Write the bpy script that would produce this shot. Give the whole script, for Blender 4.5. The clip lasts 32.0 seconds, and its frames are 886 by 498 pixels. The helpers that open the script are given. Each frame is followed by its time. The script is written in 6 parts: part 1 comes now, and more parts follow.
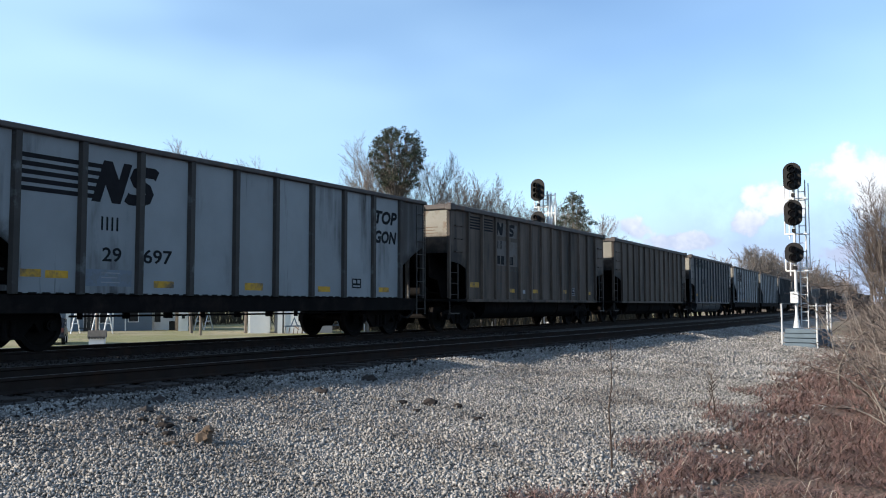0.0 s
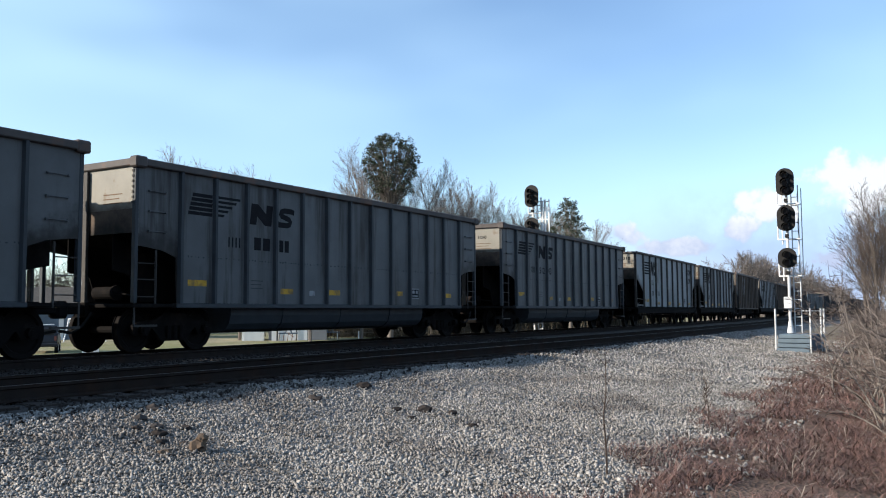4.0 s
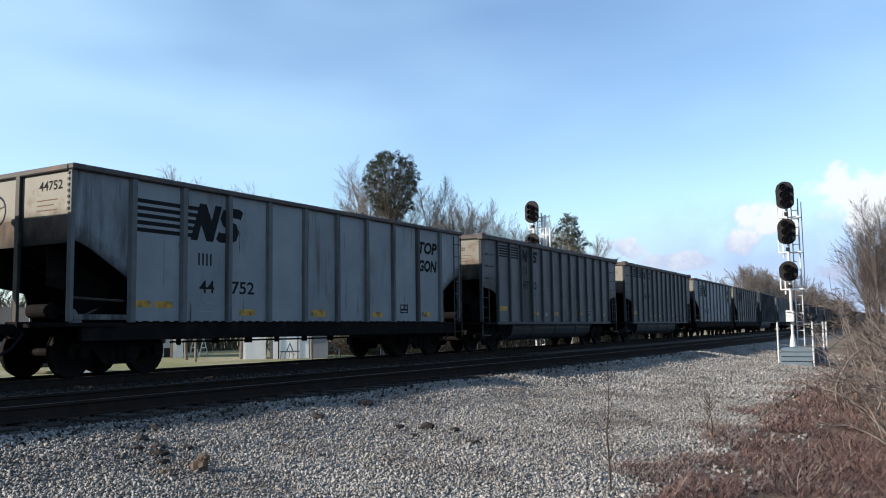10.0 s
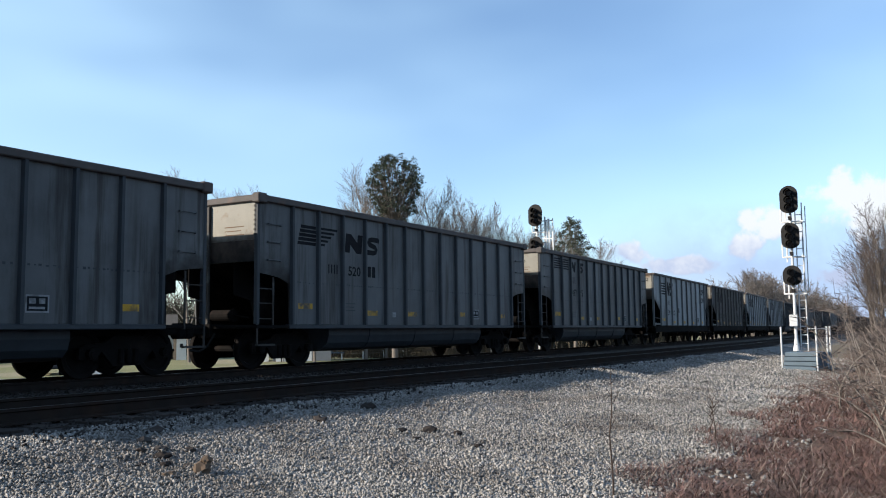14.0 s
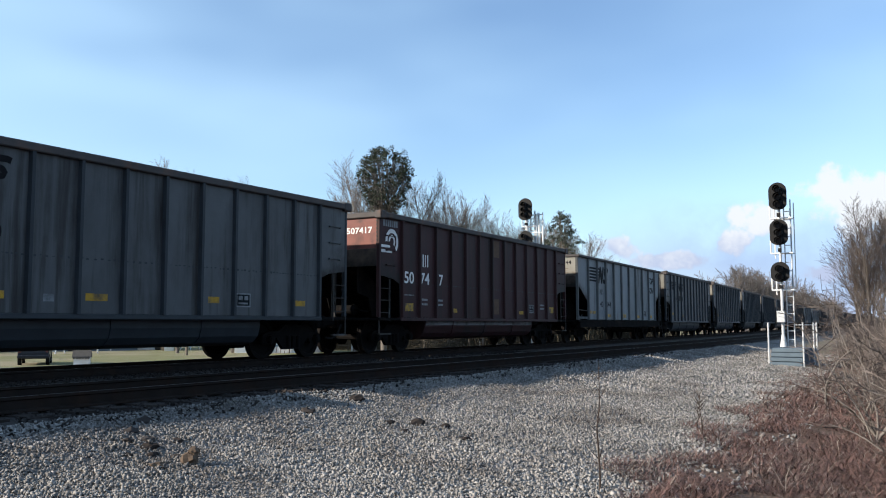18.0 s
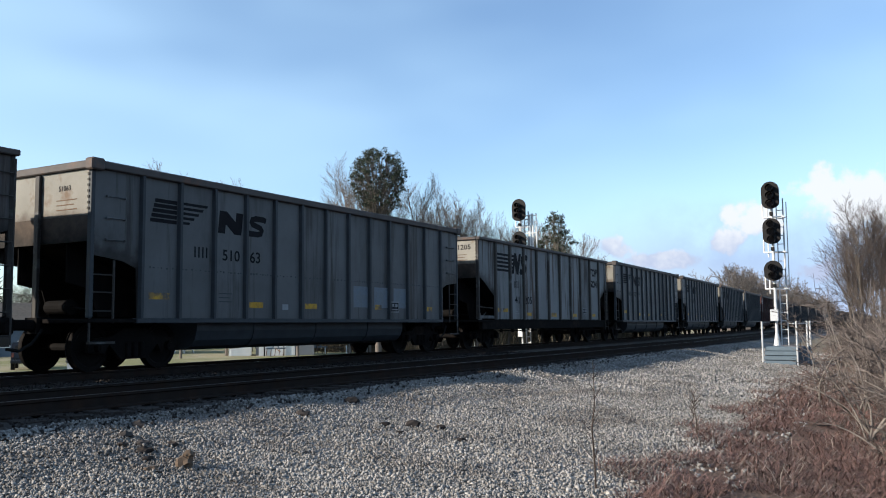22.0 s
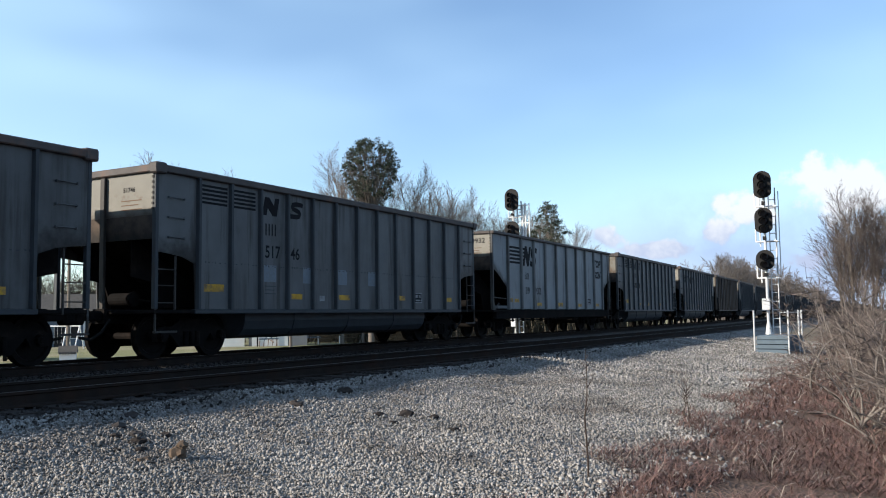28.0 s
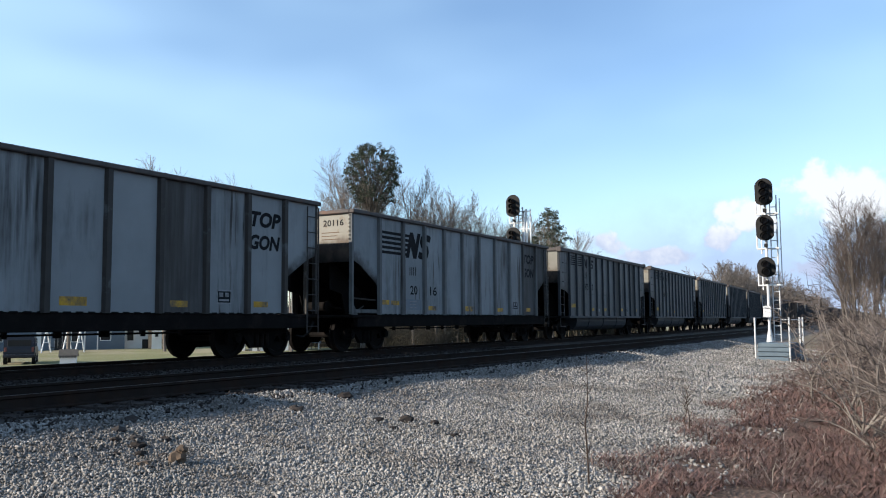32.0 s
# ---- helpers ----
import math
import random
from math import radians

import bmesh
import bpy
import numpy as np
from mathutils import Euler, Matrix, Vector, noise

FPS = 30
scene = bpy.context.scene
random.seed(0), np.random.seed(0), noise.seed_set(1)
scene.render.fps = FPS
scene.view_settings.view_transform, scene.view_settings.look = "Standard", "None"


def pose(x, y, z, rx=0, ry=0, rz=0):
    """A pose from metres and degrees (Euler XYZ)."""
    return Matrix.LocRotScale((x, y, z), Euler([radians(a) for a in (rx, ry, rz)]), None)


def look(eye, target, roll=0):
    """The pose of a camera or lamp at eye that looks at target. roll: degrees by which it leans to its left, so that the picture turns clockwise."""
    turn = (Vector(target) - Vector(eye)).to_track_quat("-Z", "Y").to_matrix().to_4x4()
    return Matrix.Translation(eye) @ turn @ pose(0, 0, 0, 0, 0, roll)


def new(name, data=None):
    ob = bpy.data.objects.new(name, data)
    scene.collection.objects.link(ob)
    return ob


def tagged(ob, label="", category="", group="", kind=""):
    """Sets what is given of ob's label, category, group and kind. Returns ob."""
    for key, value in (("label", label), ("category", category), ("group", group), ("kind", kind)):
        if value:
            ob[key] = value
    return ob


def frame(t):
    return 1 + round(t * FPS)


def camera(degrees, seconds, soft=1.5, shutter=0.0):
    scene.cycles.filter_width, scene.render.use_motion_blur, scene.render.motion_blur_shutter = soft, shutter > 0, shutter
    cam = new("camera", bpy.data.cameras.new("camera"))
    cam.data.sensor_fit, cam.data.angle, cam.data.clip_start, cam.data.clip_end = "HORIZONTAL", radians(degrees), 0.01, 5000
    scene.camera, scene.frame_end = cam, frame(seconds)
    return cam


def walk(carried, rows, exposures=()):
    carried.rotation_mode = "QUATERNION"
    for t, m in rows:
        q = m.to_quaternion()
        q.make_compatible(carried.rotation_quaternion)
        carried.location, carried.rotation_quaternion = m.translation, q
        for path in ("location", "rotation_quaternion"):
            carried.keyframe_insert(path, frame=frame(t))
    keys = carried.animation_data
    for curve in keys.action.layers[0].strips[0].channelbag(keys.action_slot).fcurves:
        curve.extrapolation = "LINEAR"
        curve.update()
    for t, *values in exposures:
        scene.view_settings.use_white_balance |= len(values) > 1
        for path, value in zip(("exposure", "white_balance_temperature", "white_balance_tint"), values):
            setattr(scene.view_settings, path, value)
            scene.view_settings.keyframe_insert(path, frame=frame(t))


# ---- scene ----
EYE = 0.788           # eye above the rail tops (rail top is z = 0)
TURNS = [
    (0, 93.735, 0.057, 30.023),
    (0.5, 93.693, -0.157, 29.939),
    (1, 93.726, -0.082, 30.000),
    (1.5, 93.867, -0.075, 30.016),
    (2, 93.804, -0.011, 29.725),
    (2.5, 93.974, 0.077, 29.532),
    (3, 94.204, 0.224, 29.605),
    (3.5, 94.101, 0.101, 29.656),
    (5.5, 94.704, 1.301, 29.622),
    (6, 94.850, 1.142, 29.632),
    (6.5, 94.915, 0.901, 29.482),
    (7, 94.693, 0.893, 29.589),
    (7.5, 94.773, 0.952, 29.709),
    (8, 94.797, 0.889, 29.583),
    (8.5, 94.837, 0.657, 29.587),
    (9, 94.786, 0.717, 29.735),
    (9.5, 95.136, 0.781, 29.855),
    (10, 95.261, 0.821, 29.750),
    (10.5, 95.169, 0.756, 29.620),
    (11, 95.173, 0.685, 29.610),
    (11.5, 95.141, 0.502, 29.602),
    (12, 94.937, 0.246, 29.731),
    (12.5, 94.875, 0.206, 29.892),
    (13, 94.949, 0.100, 29.938),
    (13.5, 95.256, 0.399, 29.932),
    (14, 95.477, 0.619, 29.942),
    (14.5, 95.681, 0.361, 29.795),
    (16.5, 95.195, 0.209, 29.119),
    (17, 95.074, -0.131, 29.199),
    (17.5, 94.938, -0.001, 29.307),
    (18, 95.010, 0.113, 29.219),
    (18.5, 95.231, 0.118, 29.093),
    (19, 95.467, 0.124, 29.049),
    (19.5, 95.565, -0.003, 29.043),
    (20, 95.443, 0.001, 29.137),
    (20.5, 95.349, 0.196, 28.834),
    (21, 94.995, 0.656, 28.828),
    (21.5, 94.903, 0.673, 28.864),
    (22, 95.092, 0.563, 28.853),
    (22.5, 95.472, 0.428, 29.006),
    (23, 95.350, 0.483, 28.877),
    (23.5, 95.387, 0.370, 28.886),
    (24, 95.254, 0.535, 28.793),
    (24.5, 94.920, 0.983, 28.753),
    (25, 94.793, 0.955, 28.827),
    (25.5, 94.733, 0.643, 28.957),
    (27.5, 94.432, 0.605, 28.294),
    (28, 94.429, 0.743, 28.394),
    (28.5, 94.473, 0.774, 28.420),
    (29, 94.510, 0.562, 28.547),
    (29.5, 94.608, 0.647, 28.561),
    (30, 94.702, 0.575, 28.571),
    (30.5, 94.585, 0.479, 28.593),
    (31, 94.544, 0.363, 28.509),
    (31.5, 94.642, 0.324, 28.428),
    (32, 94.796, 0.427, 28.446),
]
cam = camera(54.26, 32.0, soft=1.05)
walk(cam, [(t, pose(0, 0, EYE, rx, ry, rz)) for t, rx, ry, rz in TURNS], exposures=[(0, 1.07), (3.5, 1.06), (6, 0.99), (14.5, 0.96), (17, 0.94), (25.5, 0.95), (28, 0.99), (32, 1.02)])

# ---- plan: x across the tracks, y along them, z up ----
FAR_TRACK = -15.74
NEAR_TRACK = -9.85
FAR_LOW = -0.055      # the far rails lie a little lower
SKEW, BEND, UNBEND = -0.03916, 0.001626, -0.000002366   # the line bends gently to -x and straightens again
PITCH = 16.18         # coupler to coupler
LONG = 14.62          # length of a wagon's body
SUN_AZ = (0.69, 0.72) # the way the light goes, on the ground
SUN_EL = 23.6


def sway(y):
    """How far the line has swung to -x at y, and its slope there."""
    c = min(max(y, 0.0), 196.0)
    slope = SKEW + BEND * c + 3 * UNBEND * c * c
    return SKEW * c + BEND * c * c / 2 + UNBEND * c ** 3 + slope * (y - c), slope


def track_x(centre, y):
    return centre - sway(y)[0]


def train_at(t):
    """y of the rear end of the leading reference wagon."""
    return 236.93 + 21.4331 * (t - 10) + 0.0154353 * (t - 10) ** 2


# how far the train runs ahead of (+) or behind (-) an even gain in speed, second by second
SLACK = [(0, -0.15), (1, -0.18), (2, -0.30), (3, 0.38), (6, -0.05), (7, -0.22), (8, -0.12), (9, -0.08), (10, -0.02), (11, 0.0), (12, 0.10), (13, -0.02), (14, -0.28), (17, -0.18), (18, -0.40), (19, -0.43),
         (20, -0.40), (21, -0.05), (22, 0.20), (23, 0.13), (24, 0.0), (25, -0.13), (28, 0.04), (29, 0.0), (30, -0.36), (31, -0.55), (32, -0.28)]


# ---- light ----
def build_world():
    w = bpy.data.worlds.new("sky")
    scene.world = w
    w.use_nodes = True
    nt = w.node_tree
    N, Lk = nt.nodes, nt.links
    N.clear()
    out = N.new("ShaderNodeOutputWorld")
    bg = N.new("ShaderNodeBackground")
    bg.inputs["Strength"].default_value = 0.11
    sky = N.new("ShaderNodeTexSky")
    sky.sky_type = 'NISHITA'
    sky.sun_disc = False
    sky.sun_elevation = radians(SUN_EL)
    sky.sun_rotation = math.atan2(-SUN_AZ[0], -SUN_AZ[1])
    sky.altitude = 150
    sky.air_density = 1.0
    sky.dust_density = 0.12
    sky.ozone_density = 3.0
    co = N.new("ShaderNodeTexCoord")
    sep = N.new("ShaderNodeSeparateXYZ")
    Lk.new(co.outputs["Generated"], sep.inputs[0])
    # cumulus low in the sky: puffs by azimuth and height, frayed by noise
    def mathn(op, p, q=None, r=None):
        n = N.new("ShaderNodeMath")
        n.operation = op
        for i, v in enumerate((p, q, r)):
            if isinstance(v, (int, float)):
                n.inputs[i].default_value = v
            elif v is not None:
                Lk.new(v, n.inputs[i])
        return n.outputs[0]

    def step(v, lo, hi):
        n = N.new("ShaderNodeMapRange")
        n.interpolation_type = 'SMOOTHSTEP'
        n.inputs["From Min"].default_value = lo
        n.inputs["From Max"].default_value = hi
        Lk.new(v, n.inputs["Value"])
        return n.outputs[0]

    def fray(sc, detail, rough):
        n = N.new("ShaderNodeTexNoise")
        n.inputs["Scale"].default_value = sc
        n.inputs["Detail"].default_value = detail
        n.inputs["Roughness"].default_value = rough
        Lk.new(co.outputs["Generated"], n.inputs["Vector"])
        return n.outputs["Fac"]
    az = mathn('ARCTAN2', sep.outputs["X"], sep.outputs["Y"])
    up = sep.outputs["Z"]
    ragged = mathn('MULTIPLY_ADD', fray(26.0, 6.0, 0.58), 3.0, -1.5)
    puff = None
    for ca_, ce_, ra_, re_ in CLOUDS:
        u = mathn('MULTIPLY_ADD', az, 1 / ra_, -ca_ / ra_)
        v = mathn('MULTIPLY_ADD', up, 1 / re_, -ce_ / re_)
        d = mathn('SQRT', mathn('ADD', mathn('MULTIPLY', u, u), mathn('MULTIPLY', v, v)))
        d = mathn('ADD', d, ragged)
        g = mathn('SUBTRACT', 1.0, step(d, 0.55, 1.05))
        puff = g if puff is None else mathn('MAXIMUM', puff, g)
    band = mathn('MULTIPLY', step(mathn('ADD', az, mathn('MULTIPLY', ragged, 0.05)), -0.42, -0.24), mathn('SUBTRACT', 1.0, step(mathn('ADD', up, mathn('MULTIPLY', ragged, 0.02)), 0.06, 0.15)))
    band = mathn('MULTIPLY', band, mathn('MULTIPLY_ADD', fray(9.0, 4.0, 0.5), 0.8, 0.38))
    lit = step(mathn('ADD', up, mathn('MULTIPLY', ragged, -0.035)), 0.062, 0.112)
    # thin high veil
    mp2 = N.new("ShaderNodeMapping")
    mp2.inputs["Scale"].default_value = (1.2, 0.7, 3.0)
    mp2.inputs["Rotation"].default_value = (0.3, 0.5, 0.4)
    Lk.new(co.outputs["Generated"], mp2.inputs[0])
    n2 = N.new("ShaderNodeTexNoise")
    n2.inputs["Scale"].default_value = 1.5
    n2.inputs["Detail"].default_value = 3.0
    n2.inputs["Roughness"].default_value = 0.5
    Lk.new(mp2.outputs[0], n2.inputs["Vector"])
    veil = N.new("ShaderNodeMapRange")
    veil.interpolation_type = 'SMOOTHSTEP'
    veil.inputs["From Min"].default_value = 0.28
    veil.inputs["From Max"].default_value = 0.78
    veil.inputs["To Max"].default_value = VEIL
    Lk.new(n2.outputs["Fac"], veil.inputs["Value"])
    m1 = N.new("ShaderNodeMix")
    m1.data_type = 'RGBA'
    m1.inputs["B"].default_value = (3.1, 4.6, 6.0, 1)
    Lk.new(veil.outputs[0], m1.inputs["Factor"])
    Lk.new(sky.outputs[0], m1.inputs["A"])
    m0 = N.new("ShaderNodeMix")
    m0.data_type = 'RGBA'
    m0.inputs["B"].default_value = (1.95, 2.55, 4.15, 1)
    Lk.new(band, m0.inputs["Factor"])
    Lk.new(m1.outputs["Result"], m0.inputs["A"])
    tone = N.new("ShaderNodeMix")
    tone.data_type = 'RGBA'
    tone.inputs["A"].default_value = (2.55, 2.95, 4.0, 1)
    tone.inputs["B"].default_value = (4.45, 4.6, 4.85, 1)
    Lk.new(lit, tone.inputs["Factor"])
    m2 = N.new("ShaderNodeMix")
    m2.data_type = 'RGBA'
    Lk.new(mathn('MULTIPLY', puff, 0.93), m2.inputs["Factor"])
    Lk.new(m0.outputs["Result"], m2.inputs["A"])
    Lk.new(tone.outputs["Result"], m2.inputs["B"])
    Lk.new(m2.outputs["Result"], bg.inputs["Color"])
    Lk.new(bg.outputs[0], out.inputs[0])


# cumulus puffs: azimuth, height, half width, half height
CLOUDS = ((-0.078, 0.138, 0.046, 0.030), (-0.036, 0.126, 0.050, 0.040), (0.05, 0.12, 0.08, 0.05), (-0.148, 0.113, 0.034, 0.026), (-0.186, 0.090, 0.034, 0.017), (-0.312, 0.088, 0.030, 0.019), (-0.098, 0.056, 0.024, 0.015), (-0.25, 0.072, 0.05, 0.010), (0.25, 0.15, 0.16, 0.06), (-1.9, 0.14, 0.2, 0.05), (2.4, 0.16, 0.25, 0.06))
VEIL = 0.76
build_world()
sun = new("sun", bpy.data.lights.new("sun", 'SUN'))
sun.data.energy = 5.0
sun.data.angle = radians(0.55)
sun.data.color = (1.0, 0.90, 0.76)
ca, sa = math.cos(radians(SUN_EL)), math.sin(radians(SUN_EL))
hl = math.hypot(*SUN_AZ)
sun.matrix_world = look((0, 0, 40), (SUN_AZ[0] / hl * ca, SUN_AZ[1] / hl * ca, 40 - sa))

# ---- helpers of the scene ----


def part(name, bm_or_mesh, material=None, parent=None, label="", at=None):
    """Links a bmesh or a mesh as one object under a thing or a part."""
    if isinstance(bm_or_mesh, bmesh.types.BMesh):
        me = bpy.data.meshes.new(name)
        bm_or_mesh.to_mesh(me)
        bm_or_mesh.free()
    else:
        me = bm_or_mesh
    if material and not me.materials:
        me.materials.append(material)
    ob = new(name, me)
    if material and me.materials[0] != material:
        ob.material_slots[0].link = 'OBJECT'
        ob.material_slots[0].material = material
    if parent:
        ob.parent = parent
    if at is not None:
        ob.matrix_basis = at
    if label:
        ob["label"] = label
    return ob


def empty(name, m=None):
    e = new(name)
    e.empty_display_size = 0.2
    if m is not None:
        e.matrix_basis = m
    return e


def box(bm, x0, x1, y0, y1, z0, z1, bevel=0.0):
    r = bmesh.ops.create_cube(bm, size=1.0, matrix=Matrix.LocRotScale(((x0 + x1) / 2, (y0 + y1) / 2, (z0 + z1) / 2), None, (x1 - x0, y1 - y0, z1 - z0)))
    if bevel:
        es = {e for v in r["verts"] for e in v.link_edges}
        bmesh.ops.bevel(bm, geom=list(es), offset=bevel, segments=1, affect='EDGES')
    return bm


def tube(bm, a, b, r0, r1=None, n=8):
    """A tapered round bar from a to b."""
    a, b = Vector(a), Vector(b)
    r1 = r0 if r1 is None else r1
    d = b - a
    q = d.to_track_quat('Z', 'Y').to_matrix().to_4x4()
    bmesh.ops.create_cone(bm, cap_ends=True, segments=n, radius1=r0, radius2=r1, depth=d.length, matrix=Matrix.Translation((a + b) / 2) @ q)
    return bm


def prism(bm, pts, axis, a, b):
    """A flat outline pushed along an axis from a to b. pts are the two other coordinates in x, y, z order."""
    def at(p, c):
        p = list(p)
        p.insert("xyz".index(axis), c)
        return p
    va = [bm.verts.new(at(p, a)) for p in pts]
    vb = [bm.verts.new(at(p, b)) for p in pts]
    n = len(pts)
    bm.faces.new(va)
    bm.faces.new(vb[::-1])
    for i in range(n):
        bm.faces.new((va[i], va[(i + 1) % n], vb[(i + 1) % n], vb[i]))
    bmesh.ops.recalc_face_normals(bm, faces=bm.faces[:])
    return bm


def mesh_of(name, verts, faces, smooth=False):
    me = bpy.data.meshes.new(name)
    me.from_pydata(verts, [], faces)
    if smooth:
        me.polygons.foreach_set("use_smooth", [True] * len(me.polygons))
    me.update()
    return me


# ---- materials ----
def material(name, base, rough=0.6, metal=0.0, spread=0.15, scale=4.0, fine=60.0, bump=0.15, depth=0.01, second=None, second_at=(0.5, 0.7), second_scale=1.5, streaks=0.0, isl=0.0, spec=0.2, coord="Object", ob_rand=0.0, soot=0.0):
    """A surface with two scales of variation: base colour varied by noise, a second colour in patches or streaks, and a fine relief."""
    m = bpy.data.materials.new(name)
    m.use_nodes = True
    nt = m.node_tree
    N, Lk = nt.nodes, nt.links
    b = N["Principled BSDF"]
    b.inputs["Roughness"].default_value = rough
    b.inputs["Metallic"].default_value = metal
    b.inputs["Specular IOR Level"].default_value = spec
    co = N.new("ShaderNodeTexCoord")
    info = N.new("ShaderNodeObjectInfo")
    sh = N.new("ShaderNodeVectorMath")
    sh.operation = 'MULTIPLY_ADD'
    sh.inputs[1].default_value = (37.0, 53.0, 29.0)
    Lk.new(info.outputs["Random"], sh.inputs[0])
    Lk.new(co.outputs[coord], sh.inputs[2])
    src = sh.outputs[0]
    n1 = N.new("ShaderNodeTexNoise")
    n1.inputs["Scale"].default_value = scale
    n1.inputs["Detail"].default_value = 5.0
    n1.inputs["Roughness"].default_value = 0.6
    Lk.new(src, n1.inputs["Vector"])
    n2 = N.new("ShaderNodeTexNoise")
    n2.inputs["Scale"].default_value = fine
    n2.inputs["Detail"].default_value = 3.0
    Lk.new(src, n2.inputs["Vector"])
    add = N.new("ShaderNodeMath")
    add.operation = 'MULTIPLY_ADD'
    add.inputs[1].default_value = 0.45
    Lk.new(n2.outputs["Fac"], add.inputs[0])
    Lk.new(n1.outputs["Fac"], add.inputs[2])
    val = N.new("ShaderNodeMapRange")
    val.inputs["From Min"].default_value = 0.35
    val.inputs["From Max"].default_value = 1.1
    val.inputs["To Min"].default_value = 1 - spread
    val.inputs["To Max"].default_value = 1 + spread
    Lk.new(add.outputs[0], val.inputs["Value"])
    vout = val.outputs[0]
    if isl or ob_rand:
        geo = N.new("ShaderNodeNewGeometry")
        rr = N.new("ShaderNodeMapRange")
        k = isl or ob_rand
        rr.inputs["To Min"].default_value = 1 - k
        rr.inputs["To Max"].default_value = 1 + k
        Lk.new(geo.outputs["Random Per Island"] if isl else info.outputs["Random"], rr.inputs["Value"])
        mu = N.new("ShaderNodeMath")
        mu.operation = 'MULTIPLY'
        Lk.new(vout, mu.inputs[0])
        Lk.new(rr.outputs[0], mu.inputs[1])
        vout = mu.outputs[0]
    colour = None
    if second:
        mp = N.new("ShaderNodeMapping")
        s = second_scale
        mp.inputs["Scale"].default_value = (s, s, s * (0.07 if streaks else 1.0))
        Lk.new(src, mp.inputs[0])
        n3 = N.new("ShaderNodeTexNoise")
        n3.inputs["Scale"].default_value = 1.0
        n3.inputs["Detail"].default_value = 6.0
        n3.inputs["Roughness"].default_value = 0.65
        Lk.new(mp.outputs[0], n3.inputs["Vector"])
        r3 = N.new("ShaderNodeMapRange")
        r3.inputs["From Min"].default_value = second_at[0]
        r3.inputs["From Max"].default_value = second_at[1]
        Lk.new(n3.outputs["Fac"], r3.inputs["Value"])
        mx = N.new("ShaderNodeMix")
        mx.data_type = 'RGBA'
        mx.inputs["A"].default_value = (*base, 1)
        mx.inputs["B"].default_value = (*second, 1)
        Lk.new(r3.outputs[0], mx.inputs["Factor"])
        colour = mx.outputs["Result"]
    if soot:
        # broad coal-dust smears, broken up into runs
        fac = None
        for sc, lo, hi in (((0.42, 0.42, 0.16), 0.56 - 0.06 * soot, 0.68 - 0.04 * soot), ((5.0, 5.0, 0.30), 0.38, 0.62)):
            mp2 = N.new("ShaderNodeMapping")
            mp2.inputs["Scale"].default_value = sc
            mp2.inputs["Location"].default_value = (3.1, 7.7, 1.3)
            Lk.new(src, mp2.inputs[0])
            n4 = N.new("ShaderNodeTexNoise")
            n4.inputs["Scale"].default_value = 1.0
            n4.inputs["Detail"].default_value = 6.0
            n4.inputs["Roughness"].default_value = 0.62
            Lk.new(mp2.outputs[0], n4.inputs["Vector"])
            r4 = N.new("ShaderNodeMapRange")
            r4.inputs["From Min"].default_value = lo
            r4.inputs["From Max"].default_value = hi
            Lk.new(n4.outputs["Fac"], r4.inputs["Value"])
            if fac is None:
                fac = r4.outputs[0]
            else:
                mu4 = N.new("ShaderNodeMath")
                mu4.operation = 'MULTIPLY'
                Lk.new(fac, mu4.inputs[0])
                Lk.new(r4.outputs[0], mu4.inputs[1])
                fac = mu4.outputs[0]
        mx4 = N.new("ShaderNodeMix")
        mx4.data_type = 'RGBA'
        mx4.inputs["B"].default_value = (0.020, 0.018, 0.018, 1)
        Lk.new(fac, mx4.inputs["Factor"])
        Lk.new(colour, mx4.inputs["A"])
        colour = mx4.outputs["Result"]
    hv = N.new("ShaderNodeVectorMath")
    hv.operation = 'SCALE'
    if colour:
        Lk.new(colour, hv.inputs[0])
    else:
        hv.inputs[0].default_value = base
    Lk.new(vout, hv.inputs["Scale"])
    Lk.new(hv.outputs[0], b.inputs["Base Color"])
    if bump:
        bp = N.new("ShaderNodeBump")
        bp.inputs["Strength"].default_value = bump
        bp.inputs["Distance"].default_value = depth
        Lk.new(add.outputs[0], bp.inputs["Height"])
        Lk.new(bp.outputs[0], b.inputs["Normal"])
    return m


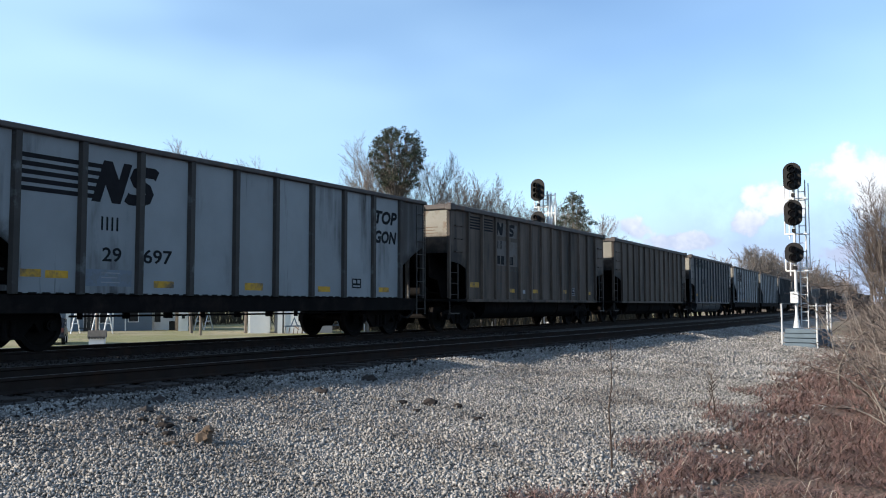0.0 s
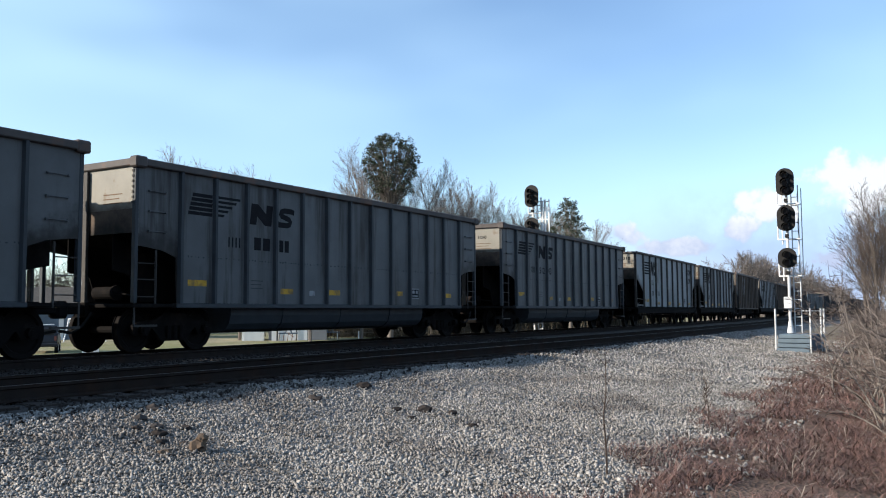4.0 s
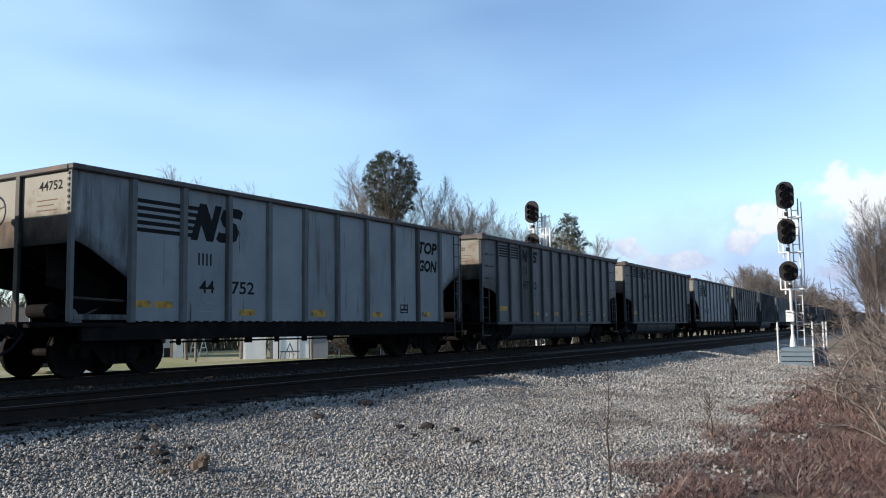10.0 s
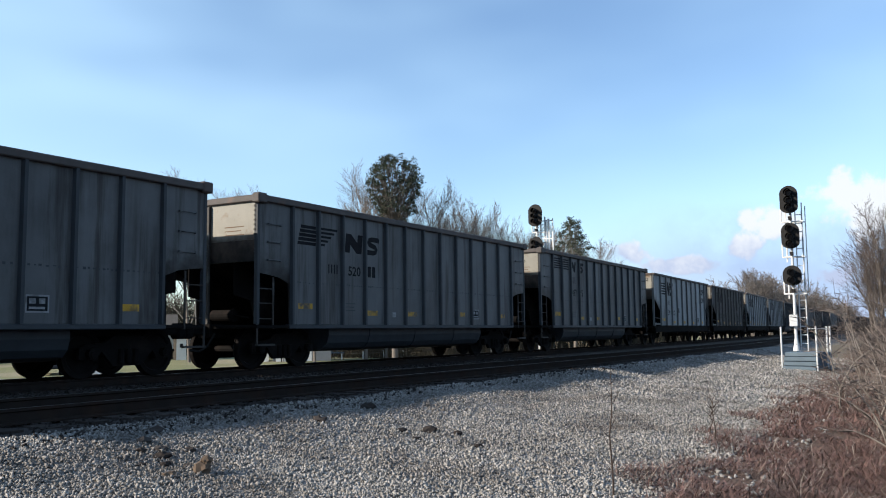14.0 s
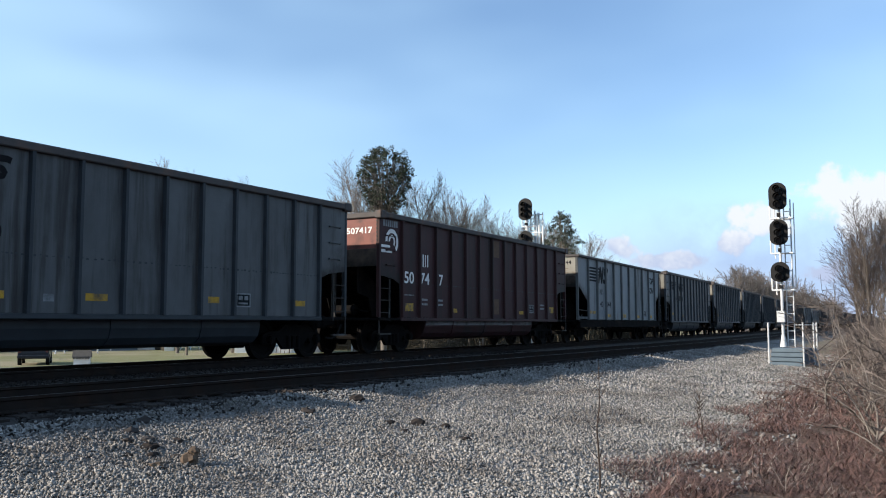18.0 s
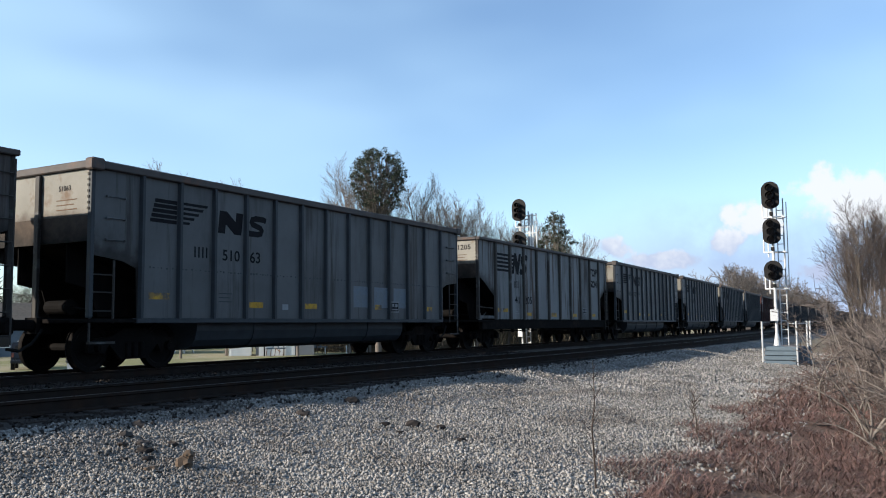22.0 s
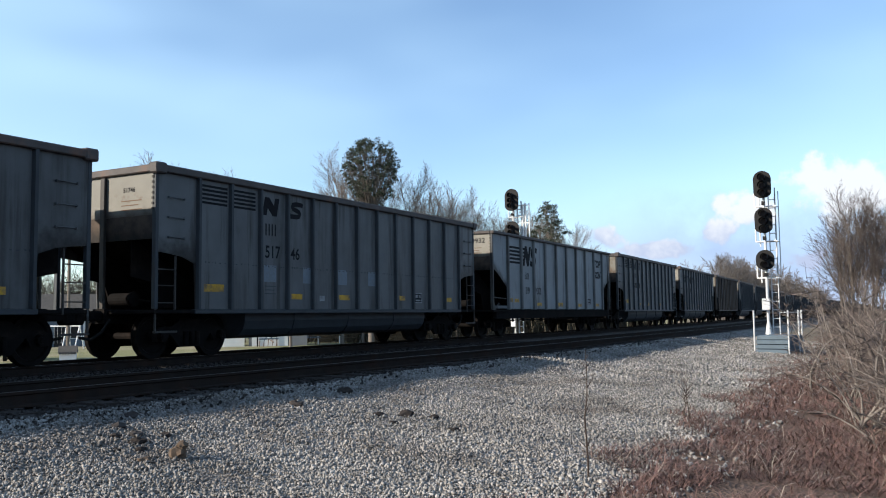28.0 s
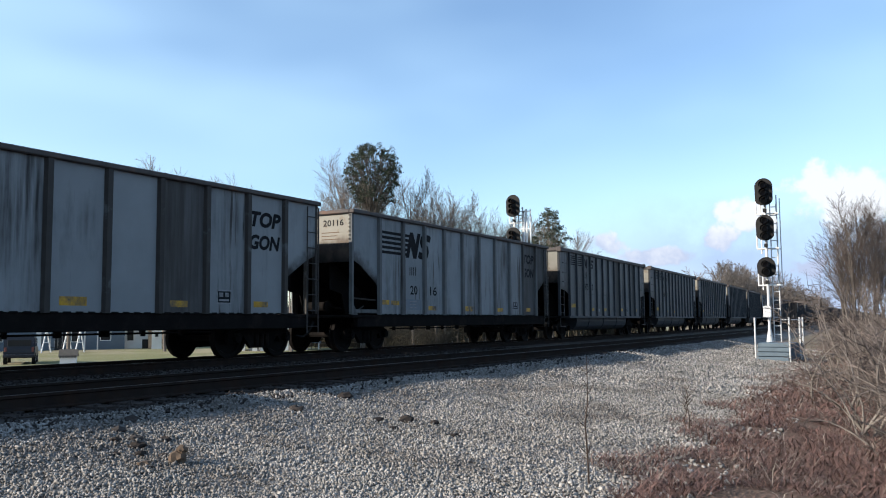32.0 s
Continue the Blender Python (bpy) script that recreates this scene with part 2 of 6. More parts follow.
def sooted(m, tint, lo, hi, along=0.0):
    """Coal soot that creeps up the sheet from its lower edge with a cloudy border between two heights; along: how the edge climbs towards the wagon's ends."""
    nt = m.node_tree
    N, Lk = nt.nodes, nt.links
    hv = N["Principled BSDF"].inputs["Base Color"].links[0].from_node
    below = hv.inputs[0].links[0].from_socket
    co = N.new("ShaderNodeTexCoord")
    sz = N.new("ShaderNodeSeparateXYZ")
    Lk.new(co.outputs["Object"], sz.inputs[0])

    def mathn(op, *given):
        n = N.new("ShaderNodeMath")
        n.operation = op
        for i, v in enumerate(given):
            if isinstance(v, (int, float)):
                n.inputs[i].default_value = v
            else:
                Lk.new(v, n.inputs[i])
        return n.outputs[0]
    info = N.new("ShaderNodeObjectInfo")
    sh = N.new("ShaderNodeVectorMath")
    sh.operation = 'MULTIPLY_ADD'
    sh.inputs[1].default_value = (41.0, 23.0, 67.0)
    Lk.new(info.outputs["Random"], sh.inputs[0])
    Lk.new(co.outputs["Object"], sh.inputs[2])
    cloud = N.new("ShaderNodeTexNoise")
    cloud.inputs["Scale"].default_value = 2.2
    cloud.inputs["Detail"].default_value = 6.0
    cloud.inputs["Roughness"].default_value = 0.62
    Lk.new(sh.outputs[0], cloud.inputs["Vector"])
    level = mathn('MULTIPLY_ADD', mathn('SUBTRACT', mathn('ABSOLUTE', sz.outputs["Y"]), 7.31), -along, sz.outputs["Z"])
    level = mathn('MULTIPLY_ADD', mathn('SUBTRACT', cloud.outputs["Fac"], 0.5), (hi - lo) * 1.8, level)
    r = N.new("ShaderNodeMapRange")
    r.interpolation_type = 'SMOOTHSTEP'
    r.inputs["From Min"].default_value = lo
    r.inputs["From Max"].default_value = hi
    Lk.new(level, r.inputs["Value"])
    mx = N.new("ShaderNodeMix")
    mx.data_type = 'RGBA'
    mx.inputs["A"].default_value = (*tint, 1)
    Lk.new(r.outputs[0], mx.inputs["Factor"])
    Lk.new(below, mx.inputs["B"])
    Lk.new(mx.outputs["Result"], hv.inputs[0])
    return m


M_GREY = material("grey_wagon_paint", (0.074, 0.078, 0.082), 0.5, scale=1.2, spread=0.28, second=(0.026, 0.024, 0.024), second_at=(0.53, 0.66), second_scale=3.0, streaks=1, bump=0.1, ob_rand=0.10, soot=1.0)
M_PALE = material("pale_wagon_paint", (0.150, 0.168, 0.182), 0.5, scale=1.2, spread=0.24, second=(0.040, 0.034, 0.032), second_at=(0.61, 0.67), second_scale=4.0, streaks=1, bump=0.1, ob_rand=0.10, soot=0.5)
M_BROWN = material("dirt_brown_wagon_paint", (0.086, 0.065, 0.052), 0.7, scale=1.0, spread=0.35, second=(0.034, 0.026, 0.021), second_at=(0.46, 0.62), second_scale=1.8, streaks=1, bump=0.1, ob_rand=0.1, soot=0.6)
M_RUST = material("rust_streaked_wagon_paint", (0.150, 0.158, 0.162), 0.65, scale=1.0, spread=0.25, second=(0.052, 0.033, 0.026), second_at=(0.55, 0.62), second_scale=3.2, streaks=1, bump=0.1, ob_rand=0.1, soot=0.8)
M_RED = material("oxide_red_wagon_paint", (0.0353, 0.0116, 0.0124), 0.6, scale=1.0, spread=0.25, second=(0.016, 0.009, 0.0085), second_at=(0.5, 0.7), second_scale=2.0, streaks=1, bump=0.1, soot=0.6)
M_RIM = material("worn_rim_steel", (0.06, 0.052, 0.05), 0.65, spread=0.35, scale=3, second=(0.09, 0.052, 0.038), second_at=(0.55, 0.7))
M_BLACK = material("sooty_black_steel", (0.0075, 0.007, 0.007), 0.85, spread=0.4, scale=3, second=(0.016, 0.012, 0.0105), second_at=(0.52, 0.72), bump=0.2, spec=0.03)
M_END = material("cream_end_paint", (0.178, 0.171, 0.150), 0.6, scale=2.0, spread=0.18, second=(0.12, 0.078, 0.05), second_at=(0.56, 0.72), second_scale=2.2, bump=0.1, ob_rand=0.25)
M_ENDRED = material("red_end_paint", (0.15, 0.052, 0.042), 0.55, scale=2.0, spread=0.15, second=(0.08, 0.035, 0.03), second_at=(0.5, 0.7), second_scale=3.0)
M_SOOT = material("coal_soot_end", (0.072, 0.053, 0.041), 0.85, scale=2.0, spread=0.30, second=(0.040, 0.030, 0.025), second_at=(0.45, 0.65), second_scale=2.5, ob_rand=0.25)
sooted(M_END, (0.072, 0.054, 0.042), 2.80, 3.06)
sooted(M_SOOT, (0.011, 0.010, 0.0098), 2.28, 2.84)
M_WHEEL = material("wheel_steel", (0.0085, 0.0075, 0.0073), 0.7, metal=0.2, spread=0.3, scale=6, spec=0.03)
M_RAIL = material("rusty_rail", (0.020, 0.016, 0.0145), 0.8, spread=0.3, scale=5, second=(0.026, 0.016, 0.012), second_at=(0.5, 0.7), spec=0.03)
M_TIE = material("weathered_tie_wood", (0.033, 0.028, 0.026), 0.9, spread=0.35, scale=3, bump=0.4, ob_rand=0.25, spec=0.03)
M_INK = material("black_stencil_paint", (0.011, 0.011, 0.013), 0.7, spread=0.35, scale=4, bump=0, spec=0.05)
M_WHITE = material("white_stencil_paint", (0.62, 0.61, 0.6), 0.55, spread=0.15, scale=4, bump=0)
M_YELLOW = material("yellow_marker", (0.40, 0.225, 0.022), 0.6, spread=0.4, scale=4, second=(0.07, 0.062, 0.055), second_at=(0.44, 0.62), second_scale=3, bump=0)
M_SILVER = material("aluminium_paint", (0.44, 0.45, 0.46), 0.45, metal=0.15, spread=0.12, scale=6, bump=0.05)
M_HEAD = material("matt_black_signal", (0.009, 0.0085, 0.009), 0.7, spread=0.3, scale=6)
M_STEP = material("blue_grey_step", (0.070, 0.098, 0.125), 0.6, spread=0.2, scale=4)
M_WHITER = material("clean_pale_wagon_paint", (0.172, 0.188, 0.200), 0.5, scale=1.2, spread=0.16, second=(0.055, 0.052, 0.052), second_at=(0.64, 0.72), second_scale=3.0, streaks=1, bump=0.1, ob_rand=0.06, soot=0.2)
M_DARKPALE = material("soot_washed_wagon_paint", (0.064, 0.064, 0.066), 0.65, scale=1.0, spread=0.25, second=(0.035, 0.032, 0.03), second_at=(0.45, 0.62), second_scale=2.6, streaks=1, ob_rand=0.1, soot=1.6)
M_POST = material("brown_grey_post_paint", (0.030, 0.027, 0.025), 0.6, spread=0.35, scale=3, second=(0.07, 0.073, 0.075), second_at=(0.58, 0.68), second_scale=2, bump=0.1)
# darker than the panels: shading of the posts is put into this grey
M_POSTGREY = material("grey_post_paint", (0.027, 0.032, 0.038), 0.55, spread=0.3, scale=3, bump=0.1)
M_POSTPALE = material("faded_grey_post_paint", (0.078, 0.084, 0.088), 0.6, spread=0.3, scale=3, second=(0.030, 0.027, 0.025), second_at=(0.50, 0.62), second_scale=2.2, streaks=1, bump=0.1)
M_PATCH = material("pale_paint_patch", (0.20, 0.212, 0.228), 0.55, spread=0.2, scale=4, second=(0.10, 0.105, 0.11), second_at=(0.48, 0.62), second_scale=3, bump=0)
M_TAG = material("blue_white_overspray", (0.115, 0.140, 0.172), 0.5, spread=0.35, scale=5, second=(0.10, 0.115, 0.13), second_at=(0.48, 0.56), second_scale=5, bump=0)
M_RUSTY = material("rust", (0.10, 0.062, 0.042), 0.85, spread=0.35, scale=8)
M_BARK = material("grey_brown_bark", (0.125, 0.108, 0.095), 0.9, spread=0.3, scale=3, fine=40, bump=0.3, ob_rand=0.2)
M_TWIG = material("bare_twigs", (0.145, 0.127, 0.118), 0.9, spread=0.25, scale=2, isl=0.25, bump=0)
M_STEM = material("pale_dry_stems", (0.128, 0.112, 0.100), 0.85, spread=0.35, scale=5, isl=0.4, bump=0.1)
M_NEEDLE = material("dark_pine_needles", (0.036, 0.045, 0.031), 0.8, spread=0.3, scale=1.0, isl=0.5, bump=0)
M_GRASS = material("dead_red_brown_grass", (0.122, 0.072, 0.062), 0.9, spread=0.35, scale=1.1, isl=0.6, second=(0.165, 0.124, 0.105), second_at=(0.52, 0.68), second_scale=0.9, bump=0)
M_STONE = material("broken_limestone_ballast", (0.229, 0.219, 0.210), 0.95, spread=0.35, scale=0.5, isl=0.42, second=(0.145, 0.134, 0.127), second_at=(0.50, 0.66), second_scale=0.55, bump=0.2, spec=0.03)
M_WALLW = material("white_siding", (0.62, 0.62, 0.60), 0.7, spread=0.08, scale=1.5)
M_WALLB = material("blue_grey_siding", (0.10, 0.13, 0.165), 0.7, spread=0.12, scale=1.5)
M_WALLG = material("grey_siding", (0.14, 0.148, 0.16), 0.7, spread=0.12, scale=1.5)
M_ROOF = material("dark_shingles", (0.07, 0.065, 0.06), 0.9, spread=0.3, scale=4)
M_LENS = material("dark_signal_lens", (0.02, 0.008, 0.008), 0.4, spread=0.1, scale=4, bump=0)
M_GLASS = material("dark_window_glass", (0.02, 0.022, 0.026), 0.08, spread=0.1, scale=1, bump=0)
M_CARP = material("dark_car_paint", (0.02, 0.022, 0.028), 0.3, spread=0.1, scale=2, bump=0)
M_TYRE = material("tyre_rubber", (0.015, 0.015, 0.015), 0.85, spread=0.2, scale=8, spec=0.03)
M_POLE = material("weathered_post_wood", (0.13, 0.11, 0.09), 0.9, spread=0.3, scale=4)
# dark ballast, its colour lowered further to hold the train's shade
M_BED = material("oily_shaded_ballast", (0.030, 0.0265, 0.0255), 0.95, spread=0.3, scale=1.0, isl=0.5, bump=0.2, spec=0.03)
M_BRUSH = material("dark_winter_brush", (0.065, 0.055, 0.040), 0.95, spread=0.3, scale=0.4, isl=0.4, bump=0)

M_RAILTOP = material("dull_rail_head", (0.05, 0.046, 0.043), 0.5, metal=0.4, spread=0.3, scale=5, bump=0.03)
M_STRAW = material("bleached_straw", (0.225, 0.187, 0.157), 0.85, spread=0.25, scale=1.5, isl=0.35, bump=0)
M_BANK = material("fine_brown_bank_twigs", (0.082, 0.066, 0.060), 0.9, spread=0.3, scale=0.8, isl=0.45, second=(0.125, 0.106, 0.097), second_at=(0.52, 0.68), second_scale=0.6, bump=0)
M_WHITEPIPE = material("white_painted_pipe", (0.66, 0.66, 0.66), 0.5, spread=0.12, scale=6, bump=0.05)
M_WEED = material("dark_dry_weed", (0.040, 0.030, 0.026), 0.9, spread=0.3, scale=8, bump=0)
M_DULL = material("dull_repaint_panel", (0.105, 0.097, 0.092), 0.65, spread=0.3, scale=3, second=(0.07, 0.058, 0.048), second_at=(0.45, 0.62), second_scale=3, bump=0)
M_FADED = material("faded_plate_paint", (0.19, 0.20, 0.215), 0.6, spread=0.25, scale=4, second=(0.09, 0.092, 0.096), second_at=(0.48, 0.62), second_scale=4, bump=0)
M_SCRAP = material("tan_rusted_iron", (0.085, 0.060, 0.043), 0.9, spread=0.35, scale=9)
M_DARKGREY = material("coal_smeared_grey_paint", (0.046, 0.048, 0.050), 0.6, scale=1.2, spread=0.3, second=(0.018, 0.017, 0.017), second_at=(0.45, 0.60), second_scale=2.0, streaks=1, bump=0.1, soot=1.5)
M_DARKRUST = material("rust_and_soot_wagon_paint", (0.090, 0.087, 0.086), 0.65, scale=1.0, spread=0.25, second=(0.036, 0.025, 0.021), second_at=(0.46, 0.58), second_scale=3.0, streaks=1, bump=0.1, ob_rand=0.1, soot=1.3)
M_COALED = material("coal_blackened_streaked_paint", (0.058, 0.056, 0.057), 0.7, scale=1.0, spread=0.3, second=(0.013, 0.0105, 0.0095), second_at=(0.43, 0.55), second_scale=3.2, streaks=1, bump=0.1, ob_rand=0.2, soot=1.8)
M_STREAK = material("black_streaked_wagon_paint", (0.158, 0.172, 0.182), 0.55, scale=1.2, spread=0.24, second=(0.030, 0.026, 0.025), second_at=(0.52, 0.59), second_scale=3.6, streaks=1, bump=0.1, ob_rand=0.10, soot=1.0)

# ---- ground ----
def smooth(a, b, x):
    t = min(1.0, max(0.0, (x - a) / (b - a)))
    return t * t * (3 - 2 * t)


PROFILE = [(-400, -1.95), (-60, -1.74), (-36, -1.70), (-25, -1.35), (-20.3, -0.95), (-18.7, -0.36), (-17.3, -0.26), (-12.6, -0.22), (-7.7, -0.20), (-7.2, -0.28), (-6.2, -0.48), (-4.5, -0.60), (-2.6, -0.72), (-1.2, -0.80), (2, -0.95), (6, -1.0), (400, -1.0)]


def ground_z(x, y):
    xs = x + 0.45 + sway(y)[0] * (1 - smooth(-60, -200, x)) if x < 4 else x
    z = PROFILE[-1][1]
    for (x0, z0), (x1, z1) in zip(PROFILE, PROFILE[1:]):
        if xs < x1:
            z = z0 + (z1 - z0) * max(0.0, (xs - x0) / (x1 - x0))
            break
    if -17.3 < xs < -8.0:
        return z
    near = 0.25 if xs < -22 else 1.0 if abs(y) < 60 else 0.4
    return z + near * (0.05 * noise.noise((x * 0.5, y * 0.5, 0)) + 0.02 * noise.noise((x * 1.7, y * 1.7, 3)))


def steps(stops):
    out = []
    for a, b, d in stops:
        n = max(1, round((b - a) / d))
        out += [a + (b - a) * i / n for i in range(n)]
    return out + [stops[-1][1]]


GX = steps([(-2500, -400, 300), (-400, -60, 40), (-60, -20, 4), (-20, -16, 0.4), (-16, -8.4, 0.9), (-8.4, 4, 0.25), (4, 30, 2), (30, 400, 40), (400, 2500, 300)])
GY = steps([(-2500, -300, 300), (-300, -20, 20), (-20, 2, 1.5), (2, 45, 0.4), (45, 120, 3), (120, 400, 15), (400, 3500, 300)])
gv = [(x, y, ground_z(x, y)) for y in GY for x in GX]
nx = len(GX)
gf = [(j * nx + i, j * nx + i + 1, (j + 1) * nx + i + 1, (j + 1) * nx + i) for j in range(len(GY) - 1) for i in range(nx - 1)]


def ground_material():
    """Grey ballast near the tracks, dead reddish grass on the bank, pale winter field beyond."""
    m = bpy.data.materials.new("ground_mix")
    m.use_nodes = True
    nt = m.node_tree
    N, Lk = nt.nodes, nt.links
    b = N["Principled BSDF"]
    b.inputs["Roughness"].default_value = 0.95
    b.inputs["Specular IOR Level"].default_value = 0.2
    co = N.new("ShaderNodeTexCoord")
    sep = N.new("ShaderNodeSeparateXYZ")
    Lk.new(co.outputs["Object"], sep.inputs[0])

    def noise_n(sc, det=5, rough=0.6):
        n = N.new("ShaderNodeTexNoise")
        n.inputs["Scale"].default_value = sc
        n.inputs["Detail"].default_value = det
        n.inputs["Roughness"].default_value = rough
        Lk.new(co.outputs["Object"], n.inputs["Vector"])
        return n

    def mathn(op, a, b_=None, c=None):
        n = N.new("ShaderNodeMath")
        n.operation = op
        for i, v in enumerate((a, b_, c)):
            if v is None:
                continue
            if isinstance(v, (int, float)):
                n.inputs[i].default_value = v
            else:
                Lk.new(v, n.inputs[i])
        return n.outputs[0]

    def ramp(v, a, c, lo=0.0, hi=1.0):
        n = N.new("ShaderNodeMapRange")
        n.interpolation_type = 'SMOOTHSTEP'
        n.inputs["From Min"].default_value = a
        n.inputs["From Max"].default_value = c
        n.inputs["To Min"].default_value = lo
        n.inputs["To Max"].default_value = hi
        Lk.new(v, n.inputs["Value"])
        return n.outputs[0]

    def mix(fac, a, c):
        n = N.new("ShaderNodeMix")
        n.data_type = 'RGBA'
        Lk.new(fac, n.inputs["Factor"])
        for k, v in (("A", a), ("B", c)):
            if isinstance(v, tuple):
                n.inputs[k].default_value = (*v, 1)
            else:
                Lk.new(v, n.inputs[k])
        return n.outputs["Result"]
    x = mathn('MULTIPLY_ADD', sep.outputs["Y"], 0.03, sep.outputs["X"])
    wob = noise_n(0.5, 4)
    wob2 = noise_n(3.0, 4)
    xw = mathn('ADD', x, mathn('MULTIPLY_ADD', wob.outputs["Fac"], 1.6, -0.8))
    xw = mathn('ADD', xw, mathn('MULTIPLY_ADD', wob2.outputs["Fac"], 0.8, -0.4))
    # stones
    vor = N.new("ShaderNodeTexVoronoi")
    vor.inputs["Scale"].default_value = 26.0
    Lk.new(co.outputs["Object"], vor.inputs["Vector"])
    vs = N.new("ShaderNodeSeparateColor")
    Lk.new(vor.outputs["Color"], vs.inputs[0])
    stone = mix(vs.outputs[0], (0.092, 0.087, 0.084), (0.258, 0.248, 0.242))
    big = noise_n(0.35, 5)
    stone = mix(ramp(big.outputs["Fac"], 0.46, 0.62), stone, (0.110, 0.101, 0.095))
    # dark track ballast with part of the train's shade in its colour
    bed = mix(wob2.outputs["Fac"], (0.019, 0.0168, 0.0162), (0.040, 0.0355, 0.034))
    g1 = noise_n(9.0, 6, 0.7)
    grass = mix(ramp(g1.outputs["Fac"], 0.3, 0.7), (0.05, 0.032, 0.026), (0.12, 0.082, 0.062))
    tan = mix(g1.outputs["Fac"], (0.10, 0.082, 0.058), (0.175, 0.145, 0.105))
    f1 = noise_n(0.12, 5)
    field = mix(ramp(f1.outputs["Fac"], 0.40, 0.62), (0.15, 0.15, 0.072), (0.22, 0.195, 0.13))
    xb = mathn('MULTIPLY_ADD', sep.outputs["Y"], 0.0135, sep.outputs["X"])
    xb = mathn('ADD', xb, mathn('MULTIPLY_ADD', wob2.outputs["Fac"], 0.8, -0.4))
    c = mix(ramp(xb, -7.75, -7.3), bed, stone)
    # brown dirt tint that also paints the shade of the strip beside the tracks deeper
    dirt = mix(g1.outputs["Fac"], (0.040, 0.034, 0.030), (0.085, 0.073, 0.064))
    c = mix(mathn('MULTIPLY', mathn('MULTIPLY', ramp(sep.outputs["Y"], 12, 18), ramp(xb, -5.9, -6.5)), 0.35), c, dirt)
    c = mix(ramp(xw, -2.65, -2.1), c, grass)
    far_y = ramp(sep.outputs["Y"], 24, 40)
    c = mix(mathn('MULTIPLY', far_y, ramp(xw, -5.6, -4.6)), c, tan)
    c = mix(ramp(xw, -18.7, -19.4), c, field)
    Lk.new(c, b.inputs["Base Color"])
    bp = N.new("ShaderNodeBump")
    bp.inputs["Strength"].default_value = 0.8
    bp.inputs["Distance"].default_value = 0.03
    Lk.new(vor.outputs["Distance"], bp.inputs["Height"])
    Lk.new(bp.outputs[0], b.inputs["Normal"])
    return m


TIE = mesh_of("tie", *(lambda v: ([(x, y, z) for x in (-1.3, 1.3) for y in (-0.115, 0.115) for z in (-0.36, -0.178)], [(0, 1, 3, 2), (4, 6, 7, 5), (0, 4, 5, 1), (2, 3, 7, 6), (1, 5, 7, 3), (0, 2, 6, 4)]))(0))
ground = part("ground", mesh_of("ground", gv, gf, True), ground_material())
tagged(ground, "grey ballast, dead bank grass and pale winter field", "ground", kind="structure")


# ---- tracks ----
RAIL_SEC = [(-0.035, 0), (0.035, 0), (0.035, -0.03), (0.010, -0.045), (0.010, -0.14), (0.07, -0.16), (0.07, -0.175), (-0.07, -0.175), (-0.07, -0.16), (-0.010, -0.14), (-0.010, -0.045), (-0.035, -0.03)]


def rail_mesh(centre, off):
    ys = steps([(-120, 0, 30), (0, 60, 4), (60, 460, 10)])
    vs, fs = [], []
    n = len(RAIL_SEC)
    for y in ys:
        vs += [(track_x(centre, y) + off + u, y, w) for u, w in RAIL_SEC]
    for j in range(len(ys) - 1):
        for i in range(n):
            a, b = j * n + i, j * n + (i + 1) % n
            fs.append((a, b, b + n, a + n))
    return mesh_of("rail", vs, fs)


def build_track(name, centre, label):
    tr = tagged(empty(name, pose(0, 0, FAR_LOW if centre == FAR_TRACK else 0)), label, "railway track", kind="structure")
    for o in (-0.75, 0.75):
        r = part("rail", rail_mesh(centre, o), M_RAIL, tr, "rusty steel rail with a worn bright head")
        ys = steps([(-120, 0, 30), (0, 60, 4), (60, 460, 10)])
        vs, fs = [], []
        for y in ys:
            vs += [(track_x(centre, y) + o - 0.024, y, 0.0015), (track_x(centre, y) + o + 0.024, y, 0.0015)]
        for j in range(len(ys) - 1):
            fs.append((2 * j, 2 * j + 1, 2 * j + 3, 2 * j + 2))
        part("rail_head", mesh_of("rail_head", vs, fs), M_RAILTOP, r)
    for i in range(112):
        y = 2.0 + 0.52 * i
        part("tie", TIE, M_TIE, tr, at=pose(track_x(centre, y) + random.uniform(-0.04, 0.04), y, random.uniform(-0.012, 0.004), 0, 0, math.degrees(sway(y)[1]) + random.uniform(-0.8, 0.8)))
    return tr


track_near = build_track("track_near", NEAR_TRACK, "empty railway track on dark ballast in the train's shade")
track_far = build_track("track_far", FAR_TRACK, "railway track carrying the coal train")



# ---- wagons ----
CACHE = {}


def cached(key, make):
    if key not in CACHE:
        bm = make(bmesh.new())
        me = bpy.data.meshes.new(key)
        bm.to_mesh(me)
        bm.free()
        CACHE[key] = me
    return CACHE[key]


def mirrored(make, axis):
    def f(bm):
        make(bm)
        v = [1, 1, 1]
        v[axis] = -1
        bmesh.ops.scale(bm, vec=v, verts=bm.verts[:])
        bmesh.ops.reverse_faces(bm, faces=bm.faces[:])
        return bm
    return f


HALF = 1.58      # half width of a wagon
H = LONG / 2
POSTS = {"flat": [-H + 1.38 + 1.325 * i for i in range(10)], "tub": [-H + 1.20 + 12.22 * i / 12 for i in range(13)]}
TOP = {"flat": 3.72, "tub": 3.78}


